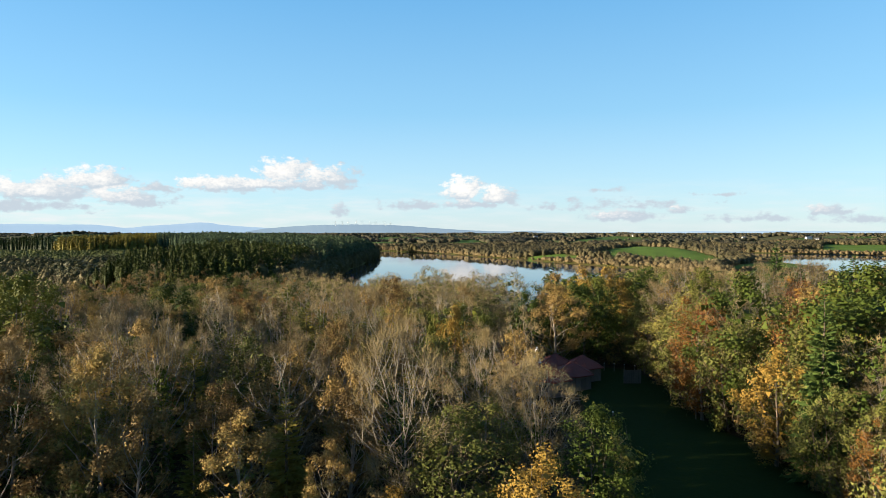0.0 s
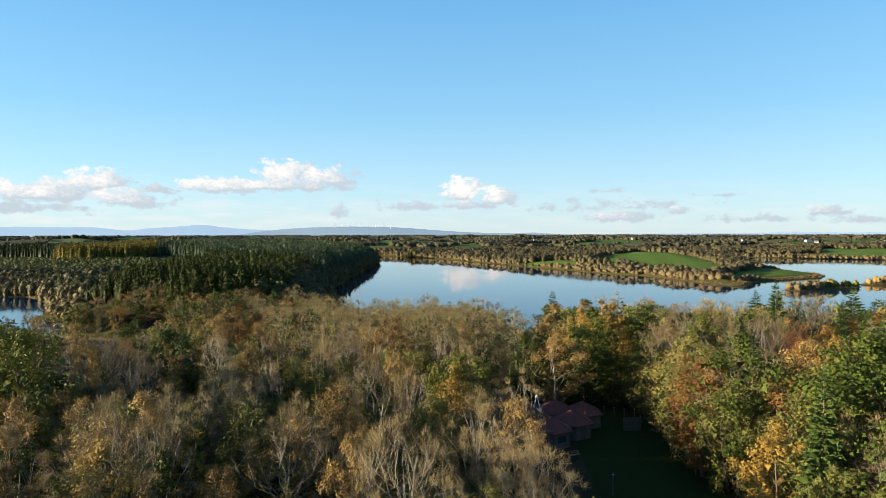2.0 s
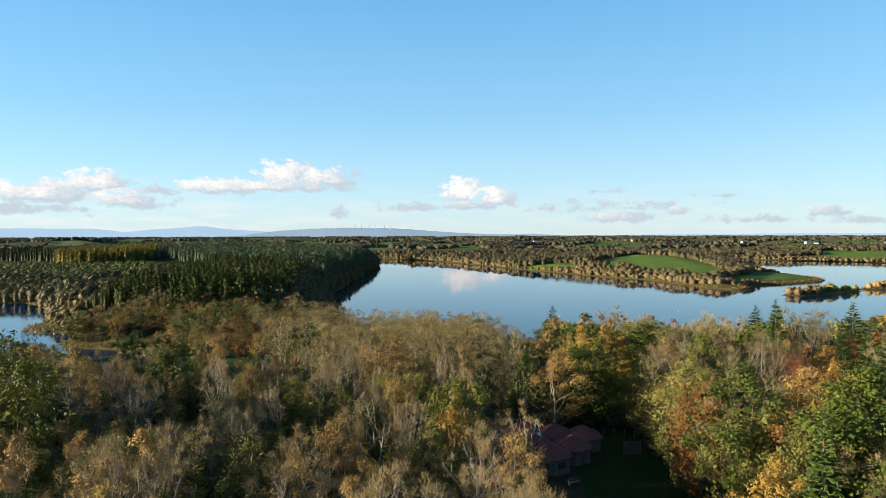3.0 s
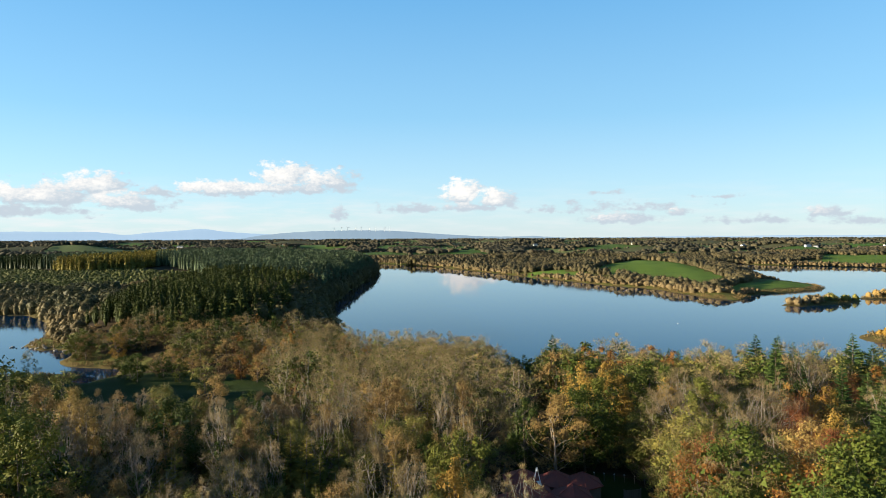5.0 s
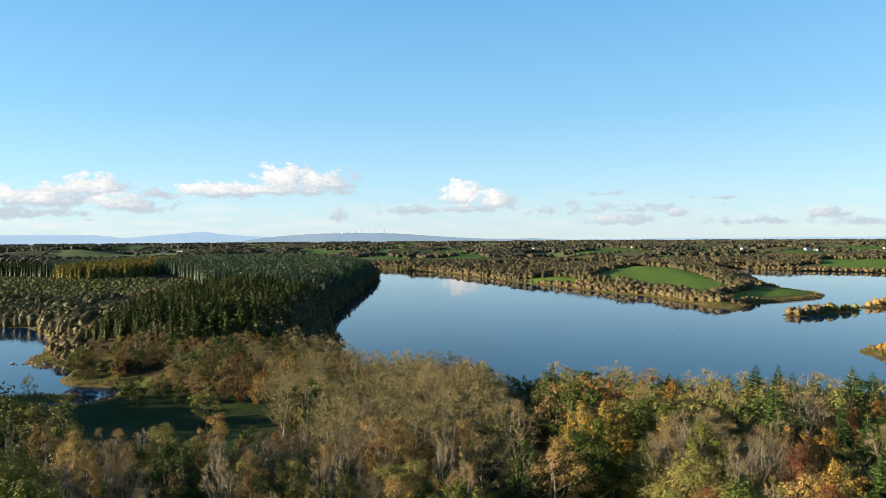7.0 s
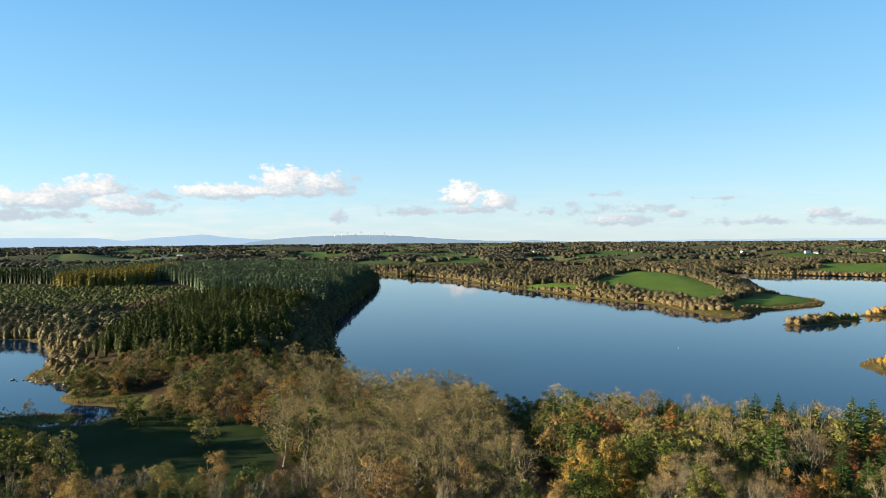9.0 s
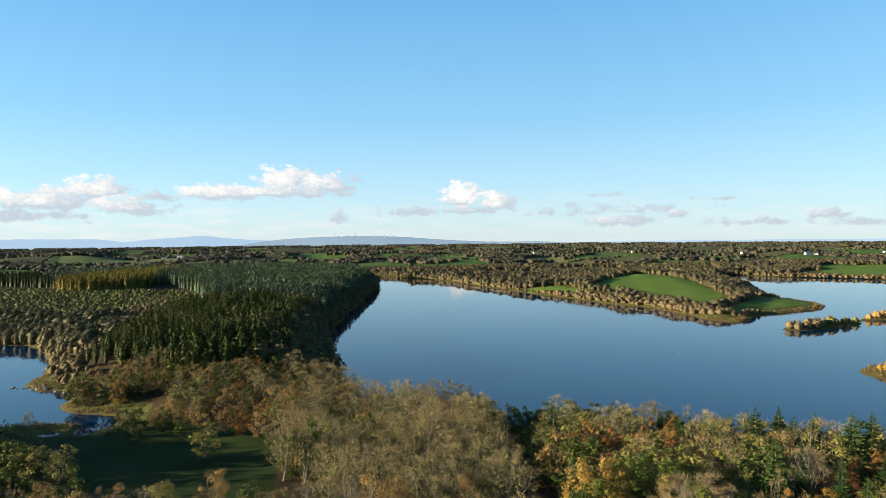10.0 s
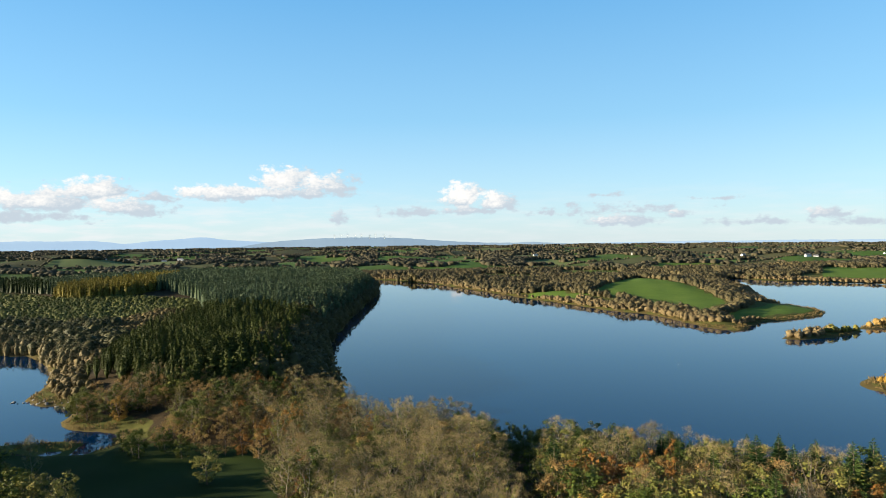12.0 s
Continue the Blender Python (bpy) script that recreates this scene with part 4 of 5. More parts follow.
fill_wood(50, (-100, -40, 195, 262, lambda x, y: y > 214 - 0.35 * (x + 60)), 5.2,
          [("far_olive", 3), ("far_russet", 3), ("far_ash", 2), ("far_orange", 1), ("far_green", 1)], 0.85)
fill_wood(75, (24, 125, 116, 165, lambda x, y: in_view(x, y, 0, 10)), 5.4,
          [("far_olive", 4), ("far_ash", 1.2), ("far_green", 1.2), ("far_orange", 0.7), ("far_russet", 1.2), ("far_spruce", 0.6)], 1.18, 0.8, 1.08)
fill_wood(55, (60, 150, 112, 190, lambda x, y: in_view(x, y, 0, 10)), 5.6, [("far_spruce", 5), ("far_olive", 1.2)], 0.98)
fill_wood(120, (30, 155, 160, 226, lambda x, y: in_view(x, y, 0, 8)), 5.2,
          [("far_olive", 5), ("far_ash", 1.5), ("far_green", 1.0), ("far_russet", 1), ("far_orange", 0.3), ("far_spruce", 0.6)], 1.0)
fill_wood(45, (-170, -98, 105, 168, lambda x, y: in_view(x, y, 45) & (y < 168 - 0.25 * (x + 98))), 5.4, [("far_green", 3), ("far_olive", 3), ("far_russet", 1)], 1.05)
# dark trees at the pines' foot
fill_wood(45, (-160, -72, 266, 296, lambda x, y: y > 268), 4.2, [("far_russet", 3), ("far_green", 2), ("far_ash", 1), ("far_olive", 1)], 0.85)
# unseen tall trees added on the sun's side, to shade lawn and wood
fill_wood(110, (-215, -100, 140, 226, lambda x, y: (x < -0.685 * y - 5) & (x > -0.685 * y - 60)), 4.6, [("far_green", 3), ("far_olive", 3)], 1.65, 0.85, 1.1)
fill_wood(45, (-190, -70, 78, 160, lambda x, y: (x < -0.70 * y - 22) & (x > -0.70 * y - 75)), 5.5, [("far_olive", 3), ("far_green", 2), ("far_russet", 2)], 1.45)
fill_wood(260, (-80, 75, 26, 118, lambda x, y: in_view(x, y, 6, 4)), 2.6, [("shrub", 1)], 0.95)
fill_wood(120, (-110, -28, 214, 316, lambda x, y: inside_distance(x, y, NECK) > 0), 4.6,
          [("far_russet", 4), ("far_ash", 2.5), ("far_orange", 0.7), ("far_olive", 1.5)], 0.85)
fill_wood(60, (-110, -28, 205, 316, lambda x, y: inside_distance(x, y, NECK) > -4), 3.0, [("shrub", 1)], 1.0)
# shrubs that close the wood's edge round the lawn
fill_wood(90, (6, 42, 36, 112, lambda x, y: (inside_distance(x, y, LAWN_A) < -1.2) & (inside_distance(x, y, LAWN_A) > -5.5) & (x > 25)), 1.9, [("shrub", 3), ("willow", 0.5)], 0.9, 0.6, 1.25)
for sx, sy, sh in ((18, 160, 5.0), (21, 168, 6.0), (17, 176, 6.5), (24, 180, 6.0), (20, 190, 7.0), (26, 196, 7.0), (16, 198, 7.5), (24, 208, 8.0), (30, 206, 8.0), (17, 214, 8.0), (27, 216, 8.5), (21, 222, 8.5)):
    place("far_green", sx, sy, 4, height=sh, wide=1.3)


# ---- woods further off: many small trees joined as stuff ----
def puff_form(seed, kites=70, size=0.07, wide=0.42, lumps=0.22):
    """A leafy tree one unit high: an uneven crown of lumps, ragged with leaf sprays."""
    rng = np.random.default_rng(seed)
    c = Cloth()
    rows, spokes = 4, 7
    w = rng.uniform(0, 6.28, 4)

    def skin(a, u):
        r = wide * np.sin(math.pi * np.clip(0.20 + 0.80 * u, 0, 1)) ** 0.65
        r = r * (1 + lumps * (np.sin(2 * a + w[0] + 4 * u) + 0.7 * np.sin(4 * a + w[1] - 7 * u) + 0.5 * np.sin(5 * a + w[2] + 12 * u)))
        return np.stack([np.cos(a) * r, np.sin(a) * r, u * (1 + 0.4 * lumps * np.sin(a + w[3]) * (u > 0.3))], -1)

    a = np.arange(spokes) * 6.2832 / spokes
    v = np.concatenate([skin(a + 0.4 * k, np.full(spokes, u)) * (0.74, 0.74, 0.88) for k, u in enumerate((-0.04, 0.35, 0.68, 0.90))] + [[(rng.normal() * 0.05, rng.normal() * 0.05, 0.88)]])
    t = []
    for k in range(rows - 1):
        for i in range(spokes):
            q = (i + 1) % spokes
            t += [(k * spokes + i, k * spokes + q, (k + 1) * spokes + q), (k * spokes + i, (k + 1) * spokes + q, (k + 1) * spokes + i)]
    t += [((rows - 1) * spokes + i, (rows - 1) * spokes + (i + 1) % spokes, rows * spokes) for i in range(spokes)]
    c.add(v, t)
    a, u = rng.uniform(0, 6.2832, kites), rng.uniform(0.02, 1.0, kites) ** 0.75
    at = skin(a, u) * rng.uniform(0.78, 1.05, (kites, 1))
    c.leaves(at, size, rng, at - (0, 0, 0.35), 0.6)
    return c.arrays()


def dome_form(seed):
    """A far tree crown: an uneven lump of two rings."""
    rng = np.random.default_rng(seed)
    v = []
    for z, r in ((-0.05, 0.40), (0.58, 0.50)):
        v += [(math.cos(k + z) * r * rng.uniform(0.65, 1.3), math.sin(k + z) * r * rng.uniform(0.65, 1.3), z + rng.normal() * 0.09) for k in np.arange(5) * 1.2566]
    v.append((rng.normal() * 0.08, rng.normal() * 0.08, 1.0))
    t = []
    for i in range(5):
        q = (i + 1) % 5
        t += [(i, q, 5 + q), (i, 5 + q, 5 + i), (5 + i, 5 + q, 10)]
    return np.array(v, float), np.array(t)


def bough_form(seed, boughs, sprays, wide, low=0.25, taper=0.8, size=0.03):
    """A conifer one unit high: separate bough clumps, each a small lump of needle sprays, round a thin stem and core."""
    rng = np.random.default_rng(seed)
    c = Cloth()
    turn = rng.uniform(0, 6.28)
    for k in range(boughs):
        u = low + (0.97 - low) * ((k + rng.uniform(0, 0.8)) / boughs) ** 0.9
        turn += 2.4 + rng.normal() * 0.35
        g = wide * (1 - (max(0.0, u - low) / (1 - low)) ** 1.25) ** taper * rng.uniform(0.55, 1.1)
        core = np.array((math.cos(turn) * g * 0.75, math.sin(turn) * g * 0.75, u + rng.normal() * 0.01))
        off = rng.normal(size=(sprays, 3))
        off /= np.linalg.norm(off, axis=1, keepdims=True)
        off[:, 2] = np.abs(off[:, 2]) * 0.9 - 0.25
        fat = 0.45 * g + 0.022
        c.leaves(core + off * fat * (1, 1, 0.75), size, rng, off + (0.0, 0.0, 0.25), 0.35)
    ring = [(math.cos(k) * wide * 0.5, math.sin(k) * wide * 0.5, low) for k in np.arange(5) * 1.2566]
    c.add(ring + [(0, 0, 0.93), (0, 0, -0.03)], [(i, (i + 1) % 5, 5) for i in range(5)] + [((i + 1) % 5, i, 6) for i in range(5)])
    return c.arrays()


def pine_form(seed, kites, size, wide, tip=1.0, taper=0.75, low=1.15, loose=0.5, bumps=0.28):
    """A conifer one unit high: small ragged sprays on a tapering column, round a thin core."""
    rng = np.random.default_rng(seed)
    c = Cloth()
    u = 0.03 + 0.95 * rng.uniform(size=kites) ** low
    a = rng.uniform(0, 6.283, kites)
    girth = wide * (1 - u) ** taper * (1 + bumps * np.sin(u * 34 + seed) + 0.2 * np.sin(a * 3 + seed))
    r = girth * rng.uniform(0.55, 1.05, kites) + 0.012
    c.leaves(np.stack([np.cos(a) * r, np.sin(a) * r, u - 0.25 * r], 1), size, rng, np.stack([np.cos(a), np.sin(a), np.full(kites, 0.85)], 1), loose)
    ring = [(math.cos(k) * wide * 0.55, math.sin(k) * wide * 0.55, 0.05) for k in np.arange(5) * 1.2566]
    c.add(ring + [(0, 0, tip)], [(i, (i + 1) % 5, 5) for i in range(5)])
    return c.arrays()


def strew(name, forms, x, y, height, mat, label, category, wide=1.0, seed=1):
    """Many plants on the ground as one object of kind stuff."""
    rng = np.random.default_rng(seed)
    z = ground_height(x, y)
    pick = rng.integers(0, len(forms), len(x))
    turn = rng.uniform(0, 6.283, len(x))
    broad = height * wide * rng.uniform(0.82, 1.2, len(x))
    verts, tris, base = [], [], 0
    for k, (v, t) in enumerate(forms):
        m = pick == k
        n = int(m.sum())
        if not n:
            continue
        c, s = np.cos(turn[m])[:, None], np.sin(turn[m])[:, None]
        b, h = broad[m][:, None], height[m][:, None]
        px = (v[:, 0] * c - v[:, 1] * s) * b + x[m][:, None]
        py = (v[:, 0] * s + v[:, 1] * c) * b + y[m][:, None]
        pz = v[:, 2] * h + z[m][:, None]
        verts.append(np.stack([px, py, pz], 2).reshape(-1, 3))
        tris.append((t[None] + (np.arange(n) * len(v))[:, None, None] + base).reshape(-1, 3))
        base += n * len(v)
    ob = new(name, tri_mesh(name, np.concatenate(verts), np.concatenate(tris), mat))
    return tagged(ob, label, category, kind="stuff")


def spread_points(polys, gap, seed, jitter=0.42, keep=None, margin=2.0):
    """Uneven rows of points inside areas of the plan."""
    rng = np.random.default_rng(seed)
    pts = np.concatenate([np.asarray(p, float) for p in polys])
    (x0, y0), (x1, y1) = pts.min(0), pts.max(0)
    gx, gy = np.meshgrid(np.arange(x0, x1, gap), np.arange(y0, y1, gap))
    x = (gx + rng.uniform(-jitter, jitter, gx.shape) * gap).ravel()
    y = (gy + rng.uniform(-jitter, jitter, gx.shape) * gap).ravel()
    m = (any_inside(x, y, polys) > 0)
    x, y = x[m], y[m]
    m = land_distance(x, y) > margin
    x, y = x[m], y[m]
    m = in_view(x, y, 40, 25)
    if keep is not None:
        m &= keep(x, y)
    return x[m], y[m], rng


PUFFS = [puff_form(300 + i, 110, 0.058, 0.44, 0.24) for i in range(5)]
CLUMPS = [puff_form(310 + i, 105, 0.058, 0.44, 0.20) for i in range(6)]
SCRUB = [puff_form(320 + i, 120, 0.05, 0.50, 0.26) for i in range(5)]
DOMES = [dome_form(340 + i) for i in range(6)]
PINES = [bough_form(360 + i, 22, 20, (0.18, 0.20, 0.19, 0.17, 0.21, 0.16)[i], (0.3, 0.36, 0.33, 0.26, 0.38, 0.22)[i], (0.85, 0.75, 0.95, 1.05, 0.8, 1.15)[i], 0.025) for i in range(6)]
FIRS = [pine_form(370 + i, 60, 0.042, 0.16, 1.0, 0.75, 0.6, 0.3, 0.08) for i in range(6)]
LARCHES = [pine_form(380 + i, 150, 0.04, 0.15) for i in range(3)]

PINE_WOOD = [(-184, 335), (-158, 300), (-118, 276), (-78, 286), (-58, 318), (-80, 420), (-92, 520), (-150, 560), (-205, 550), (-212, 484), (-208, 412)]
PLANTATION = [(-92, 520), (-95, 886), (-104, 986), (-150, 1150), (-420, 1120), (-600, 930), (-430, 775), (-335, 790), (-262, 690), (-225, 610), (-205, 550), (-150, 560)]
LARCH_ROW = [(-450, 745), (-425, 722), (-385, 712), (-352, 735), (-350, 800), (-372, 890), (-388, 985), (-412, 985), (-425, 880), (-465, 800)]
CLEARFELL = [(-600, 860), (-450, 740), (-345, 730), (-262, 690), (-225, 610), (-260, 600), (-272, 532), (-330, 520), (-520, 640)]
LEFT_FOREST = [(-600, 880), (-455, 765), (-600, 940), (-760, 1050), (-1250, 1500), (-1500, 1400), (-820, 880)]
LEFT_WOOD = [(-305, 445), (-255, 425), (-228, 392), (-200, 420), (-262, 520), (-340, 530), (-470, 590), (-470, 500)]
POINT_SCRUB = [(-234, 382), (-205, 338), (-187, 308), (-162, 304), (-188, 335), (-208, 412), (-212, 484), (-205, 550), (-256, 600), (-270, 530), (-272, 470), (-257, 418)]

MIXED = leaf_material("mixed_leaves", [(0.1, (0.022, 0.026, 0.0100)), (0.4, (0.050, 0.047, 0.0190)), (0.7, (0.080, 0.066, 0.0290)), (0.95, (0.120, 0.096, 0.0440))], 0.12, 0.6, 0.06)
PINE_DARK = leaf_material("pine_needles", [(0.1, (0.0075, 0.0135, 0.0032)), (0.5, (0.015, 0.0235, 0.0050)), (0.9, (0.034, 0.042, 0.0080))], 0.1, 0.6, 0.11)
PLANTED = leaf_material("plantation_needles", [(0.1, (0.028, 0.044, 0.0240)), (0.5, (0.040, 0.058, 0.0290)), (0.9, (0.054, 0.073, 0.0350))], 0.1, 0.6, 0.03)
x, y, rng = spread_points([PINE_WOOD], 5.5, 1, 0.55, keep=lambda x, y: (land_distance(x, y) > 22) & (wave(x, y, 38, 5) > -0.95))
strew("pine_wood", PINES, x, y, rng.uniform(11.5, 18.5, len(x)) * (1 + 0.09 * wave(x, y, 60, 12)) * (0.55 + 0.45 * smooth(inside_distance(x, y, PINE_WOOD), 0.0, 18.0)), PINE_DARK, "dense dark green pines crowding the peninsula", "pine wood", 1.1, 2)
x, y, rng = spread_points([PLANTATION], 6.2, 3, 0.65, keep=lambda x, y: inside_distance(x, y, LARCH_ROW) < 0)
strew("spruce_plantation", FIRS, x, y, rng.uniform(16.5, 19, len(x)) * (1 + 0.08 * wave(x, y, 120, 3)), PLANTED, "even rows of dark blue-green plantation spruces", "conifer plantation", 1.2, 4)
x, y, rng = spread_points([LEFT_FOREST], 7.5, 5)
strew("conifer_forest", FIRS, x, y, rng.uniform(15, 21, len(x)), PINE_DARK, "distant dark conifer forest behind the clearing", "forest", 1.3, 6)
x, y, rng = spread_points([LARCH_ROW], 6.0, 7)
strew("larch_rows", LARCHES, x, y, rng.uniform(12, 19, len(x)), LEAF["larch"], "belt of golden yellow larches before dark spruces", "larch belt", 1.5, 8)
x, y, rng = spread_points([CLEARFELL], 5.2, 9)
strew("young_growth", PUFFS, x, y, rng.uniform(1.8, 4.2, len(x)), leaf_material("young_growth_leaves", [(0.1, (0.038, 0.046, 0.0120)), (0.5, (0.086, 0.092, 0.0230)), (0.9, (0.140, 0.130, 0.0360))], 0.12, 0.6, 0.04), "low olive-green regrowth on a cleared slope", "young woodland", 1.9, 10)
x, y, rng = spread_points([LEFT_WOOD], 6.5, 11)
strew("lakeside_wood", PUFFS, x, y, rng.uniform(5, 10, len(x)), MIXED, "mixed olive and brown wood beside the bay", "wood", 1.4, 12)
x, y, rng = spread_points([POINT_SCRUB], 3.9, 13)
strew("birch_scrub", SCRUB, x, y, rng.uniform(2.2, 5.5, len(x)), leaf_material("birch_scrub_leaves", [(0.1, (0.038, 0.031, 0.012)), (0.5, (0.075, 0.058, 0.022)), (0.9, (0.115, 0.084, 0.024))], 0.12, 0.6, 0.06), "tan and gold birch scrub on the lake point", "scrub", 1.35, 14)


def shore_band(low, high, gap, seed, keep):
    box = [(-420, 230), (-420, 1300), (700, 1300), (700, 230)]
    x, y, rng = spread_points([box], gap, seed, keep=keep, margin=0.2)
    d = land_distance(x, y)
    m = (d > low) & (d < high)
    return x[m], y[m], rng


# trees along the peninsula's lake side, with shade put into their leaf colour
x, y, rng = shore_band(0.4, 38, 4.8, 15, lambda x, y: (x < -45) & (x > -130) & (y > 300) & (y < 1150))
strew("shoreline_trees", CLUMPS, x, y, rng.uniform(7, 15, len(x)), leaf_material("painted_shade_leaves", [(0.1, (0.0145, 0.0185, 0.0079)), (0.5, (0.033, 0.033, 0.0145)), (0.9, (0.0653, 0.0535, 0.0205))], 0.2), "leafy trees with painted shade overhanging the lake shore", "trees", 0.95, 16)
x, y, rng = shore_band(0.3, 22, 4.4, 23, lambda x, y: (x < -205) & (y > 385))
strew("bay_shore_trees", CLUMPS, x, y, rng.uniform(4, 9, len(x)), MIXED, "olive and brown trees along the bay shore", "trees", 1.0, 24)
# brown willow scrub round the far shore and headland
BROWN = leaf_material("brown_scrub_leaves", [(0.1, (0.034, 0.028, 0.015)), (0.5, (0.062, 0.049, 0.025)), (0.9, (0.095, 0.073, 0.036))], 0.12, 0.65, 0.03)
in_field = lambda x, y: any_inside(x, y, FIELDS) > -1.0
x, y, rng = shore_band(4, 26, 4.8, 17, lambda x, y: (x > -160) & (y > 480) & (y > 560 - 0.4 * (x - 200)) & ~in_field(x, y) & ~((x > 282) & (x < 385) & (y < 690)) & (wave(x, y, 60, 8) > -0.75))
strew("willow_scrub", SCRUB, x, y, rng.uniform(2.5, 5.5, len(x)), BROWN, "brown leafless willow scrub lining the far shore", "scrub", 1.6, 18)
x, y, rng = spread_points([[(-260, 1180), (-160, 1270), (0, 1070), (100, 840), (200, 640), (240, 560), (300, 600), (330, 720), (380, 830), (460, 1110), (700, 1080), (1000, 1000), (1000, 1400), (-260, 1400)]], 7.4, 19,
                          keep=lambda x, y: ~in_field(x, y) & ((wave(x, y, 150, 6) + 0.4 * wave(x, y, 55, 9) > -0.3) | (np.abs(any_inside(x, y, [FIELD_A])) < 12)))
strew("headland_wood", CLUMPS, x, y, rng.uniform(4.5, 9.5, len(x)), leaf_material("headland_leaves", [(0.1, (0.020, 0.023, 0.0110)), (0.5, (0.046, 0.041, 0.021)), (0.9, (0.090, 0.071, 0.035))], 0.1, 0.65, 0.02), "brown and olive woodland on the headland hill", "wood", 1.6, 20)
x, y, rng = shore_band(0.8, 9, 2.6, 21, lambda x, y: (y > 232) & (x > -215) & ((x > 205) | ((x < -120) & (y < 385))) & (y < 720) & (wave(x, y, 25, 4) > -0.5))
reed_rng = np.random.default_rng(5)
TUFT = Cloth()
TUFT.blades(reed_rng.normal(size=(14, 3)) * (0.35, 0.35, 0.0), reed_rng.normal(size=(14, 3)) * (0.22, 0.22, 0.06) + (0, 0, 0.85), 0.06, reed_rng)
strew("reeds", [TUFT.arrays()], x, y, rng.uniform(0.9, 1.9, len(x)), LEAF["reed"], "straw-coloured reeds at the water's edge", "reeds", 1.3, 22)

# islets
for k, (cx, cy, a, b, n, tint, words) in enumerate(((275, 483, 26, 7, 34, LEAF["tan"], "pale leafless bushes on a low islet"), (305, 498, 20, 5, 16, LEAF["olive"], "olive bushes on a low islet"), (364, 531, 26, 6, 20, LEAF["russet"], "brown bushes on a reedy bar"), (234, 325, 20, 11, 26, LEAF["gold"], "golden bushes on a small island"))):
    rng = np.random.default_rng(400 + k)
    r, t = np.sqrt(rng.uniform(size=n)), rng.uniform(0, 6.283, n)
    u, v = a * r * np.cos(t), b * r * np.sin(t)
    strew("islet_bushes", SCRUB, cx + u * 0.896 - v * 0.444, cy + u * 0.444 + v * 0.896, rng.uniform(2.8, 6.0, n), tint, words, "bushes", 1.3, 410 + k)


# far country: hedges along the fields and scattered woods
def far_country():
    rng = np.random.default_rng(77)
    n = 420000
    a, r = np.radians(rng.uniform(-38, 38, n)), 1050 + 3800 * rng.uniform(size=n) ** 0.8
    x, y = np.sin(a) * r, np.cos(a) * r
    u, v = field_uv(x, y)
    du, dv = np.abs((u / FIELD_U + 0.5) % 1 - 0.5) * FIELD_U, np.abs((v / FIELD_V + 0.5) % 1 - 0.5) * FIELD_V
    thick = 1.6 + r * 0.0008
    hedge = (du < thick) | (dv < thick)
    wood = (wave(x, y, 420, 11) + 0.5 * wave(x, y, 170, 12)) > 0.36
    m = (hedge & (rng.uniform(size=n) < 0.75)) | (wood & (rng.uniform(size=n) < 0.30))
    m &= (land_distance(x, y) > 6) & (any_inside(x, y, FIELDS) < -2) & ~((r < 1420) & (x > -260) & (x < 1000)) & (any_inside(x, y, [PLANTATION, LEFT_FOREST]) < 0)
    x, y, r, hedge = x[m], y[m], r[m], hedge[m]
    keep = np.argsort(rng.uniform(size=len(x)))[:34000]
    x, y, r, hedge = x[keep], y[keep], r[keep], hedge[keep]
    h = np.where(hedge, rng.uniform(2.5, 6.5, len(x)), rng.uniform(6, 10.5, len(x)))
    tones = leaf_material("far_wood_leaves", [(0.1, (0.0198, 0.0229, 0.0143)), (0.45, (0.0398, 0.0355, 0.0211)), (0.7, (0.0566, 0.0464, 0.0286)), (0.95, (0.0398, 0.0464, 0.0211))], 0.1, 0.8, 0.008)
    strew("far_hedges_and_woods", DOMES, x, y, h, tones, "distant brown hedgerows and small woods between fields", "hedgerows", 1.9, 78)


far_country()


# ---- distant hills, a glowing backdrop beyond the plain with haze in its colour ----
def hill_haze_material(name, low, high):
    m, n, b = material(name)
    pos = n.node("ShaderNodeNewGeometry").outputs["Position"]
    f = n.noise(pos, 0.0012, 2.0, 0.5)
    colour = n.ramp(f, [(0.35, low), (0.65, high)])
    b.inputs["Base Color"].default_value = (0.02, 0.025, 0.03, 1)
    # aerial haze is painted as a blue-grey glow over a near-black base
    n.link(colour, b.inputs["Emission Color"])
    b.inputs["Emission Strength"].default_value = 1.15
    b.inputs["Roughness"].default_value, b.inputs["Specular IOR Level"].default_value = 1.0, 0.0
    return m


def build_hills(radius, line, low, high, seed, words):
    """A long ridge along an arc; line gives its height by azimuth."""
    steps = 420
    az = np.linspace(line[0][0], line[-1][0], steps)
    top = np.interp(az, [p[0] for p in line], [p[1] for p in line])
    top = np.convolve(np.pad(top, 4, mode="edge"), np.ones(9) / 9, mode="valid")
    top = top + 0.7 * np.sin(az * 5.1 + seed) + 0.5 * np.sin(az * 11.7 + seed * 2)
    rows = []
    for dr, f in ((-260, -1.0), (-120, 0.3), (-40, 0.8), (0, 1.0), (50, 0.6)):
        rr = radius + dr
        z = np.full(steps, -6.0) if f < 0 else top * f
        rows.append(np.stack([np.sin(np.radians(az)) * rr, np.cos(np.radians(az)) * rr, z], 1))
    v = np.concatenate(rows)
    i = (np.arange(4)[:, None] * steps + np.arange(steps - 1)[None]).ravel()
    t = np.concatenate([np.stack([i, i + 1, i + steps + 1], 1), np.stack([i, i + steps + 1, i + steps], 1)])
    ob = tagged(new("backdrop", tri_mesh("backdrop", v, t, hill_haze_material("painted_haze_hills", low, high))), words, "hills", kind="structure")
    for poly in ob.data.polygons:
        poly.use_smooth = True
    return ob


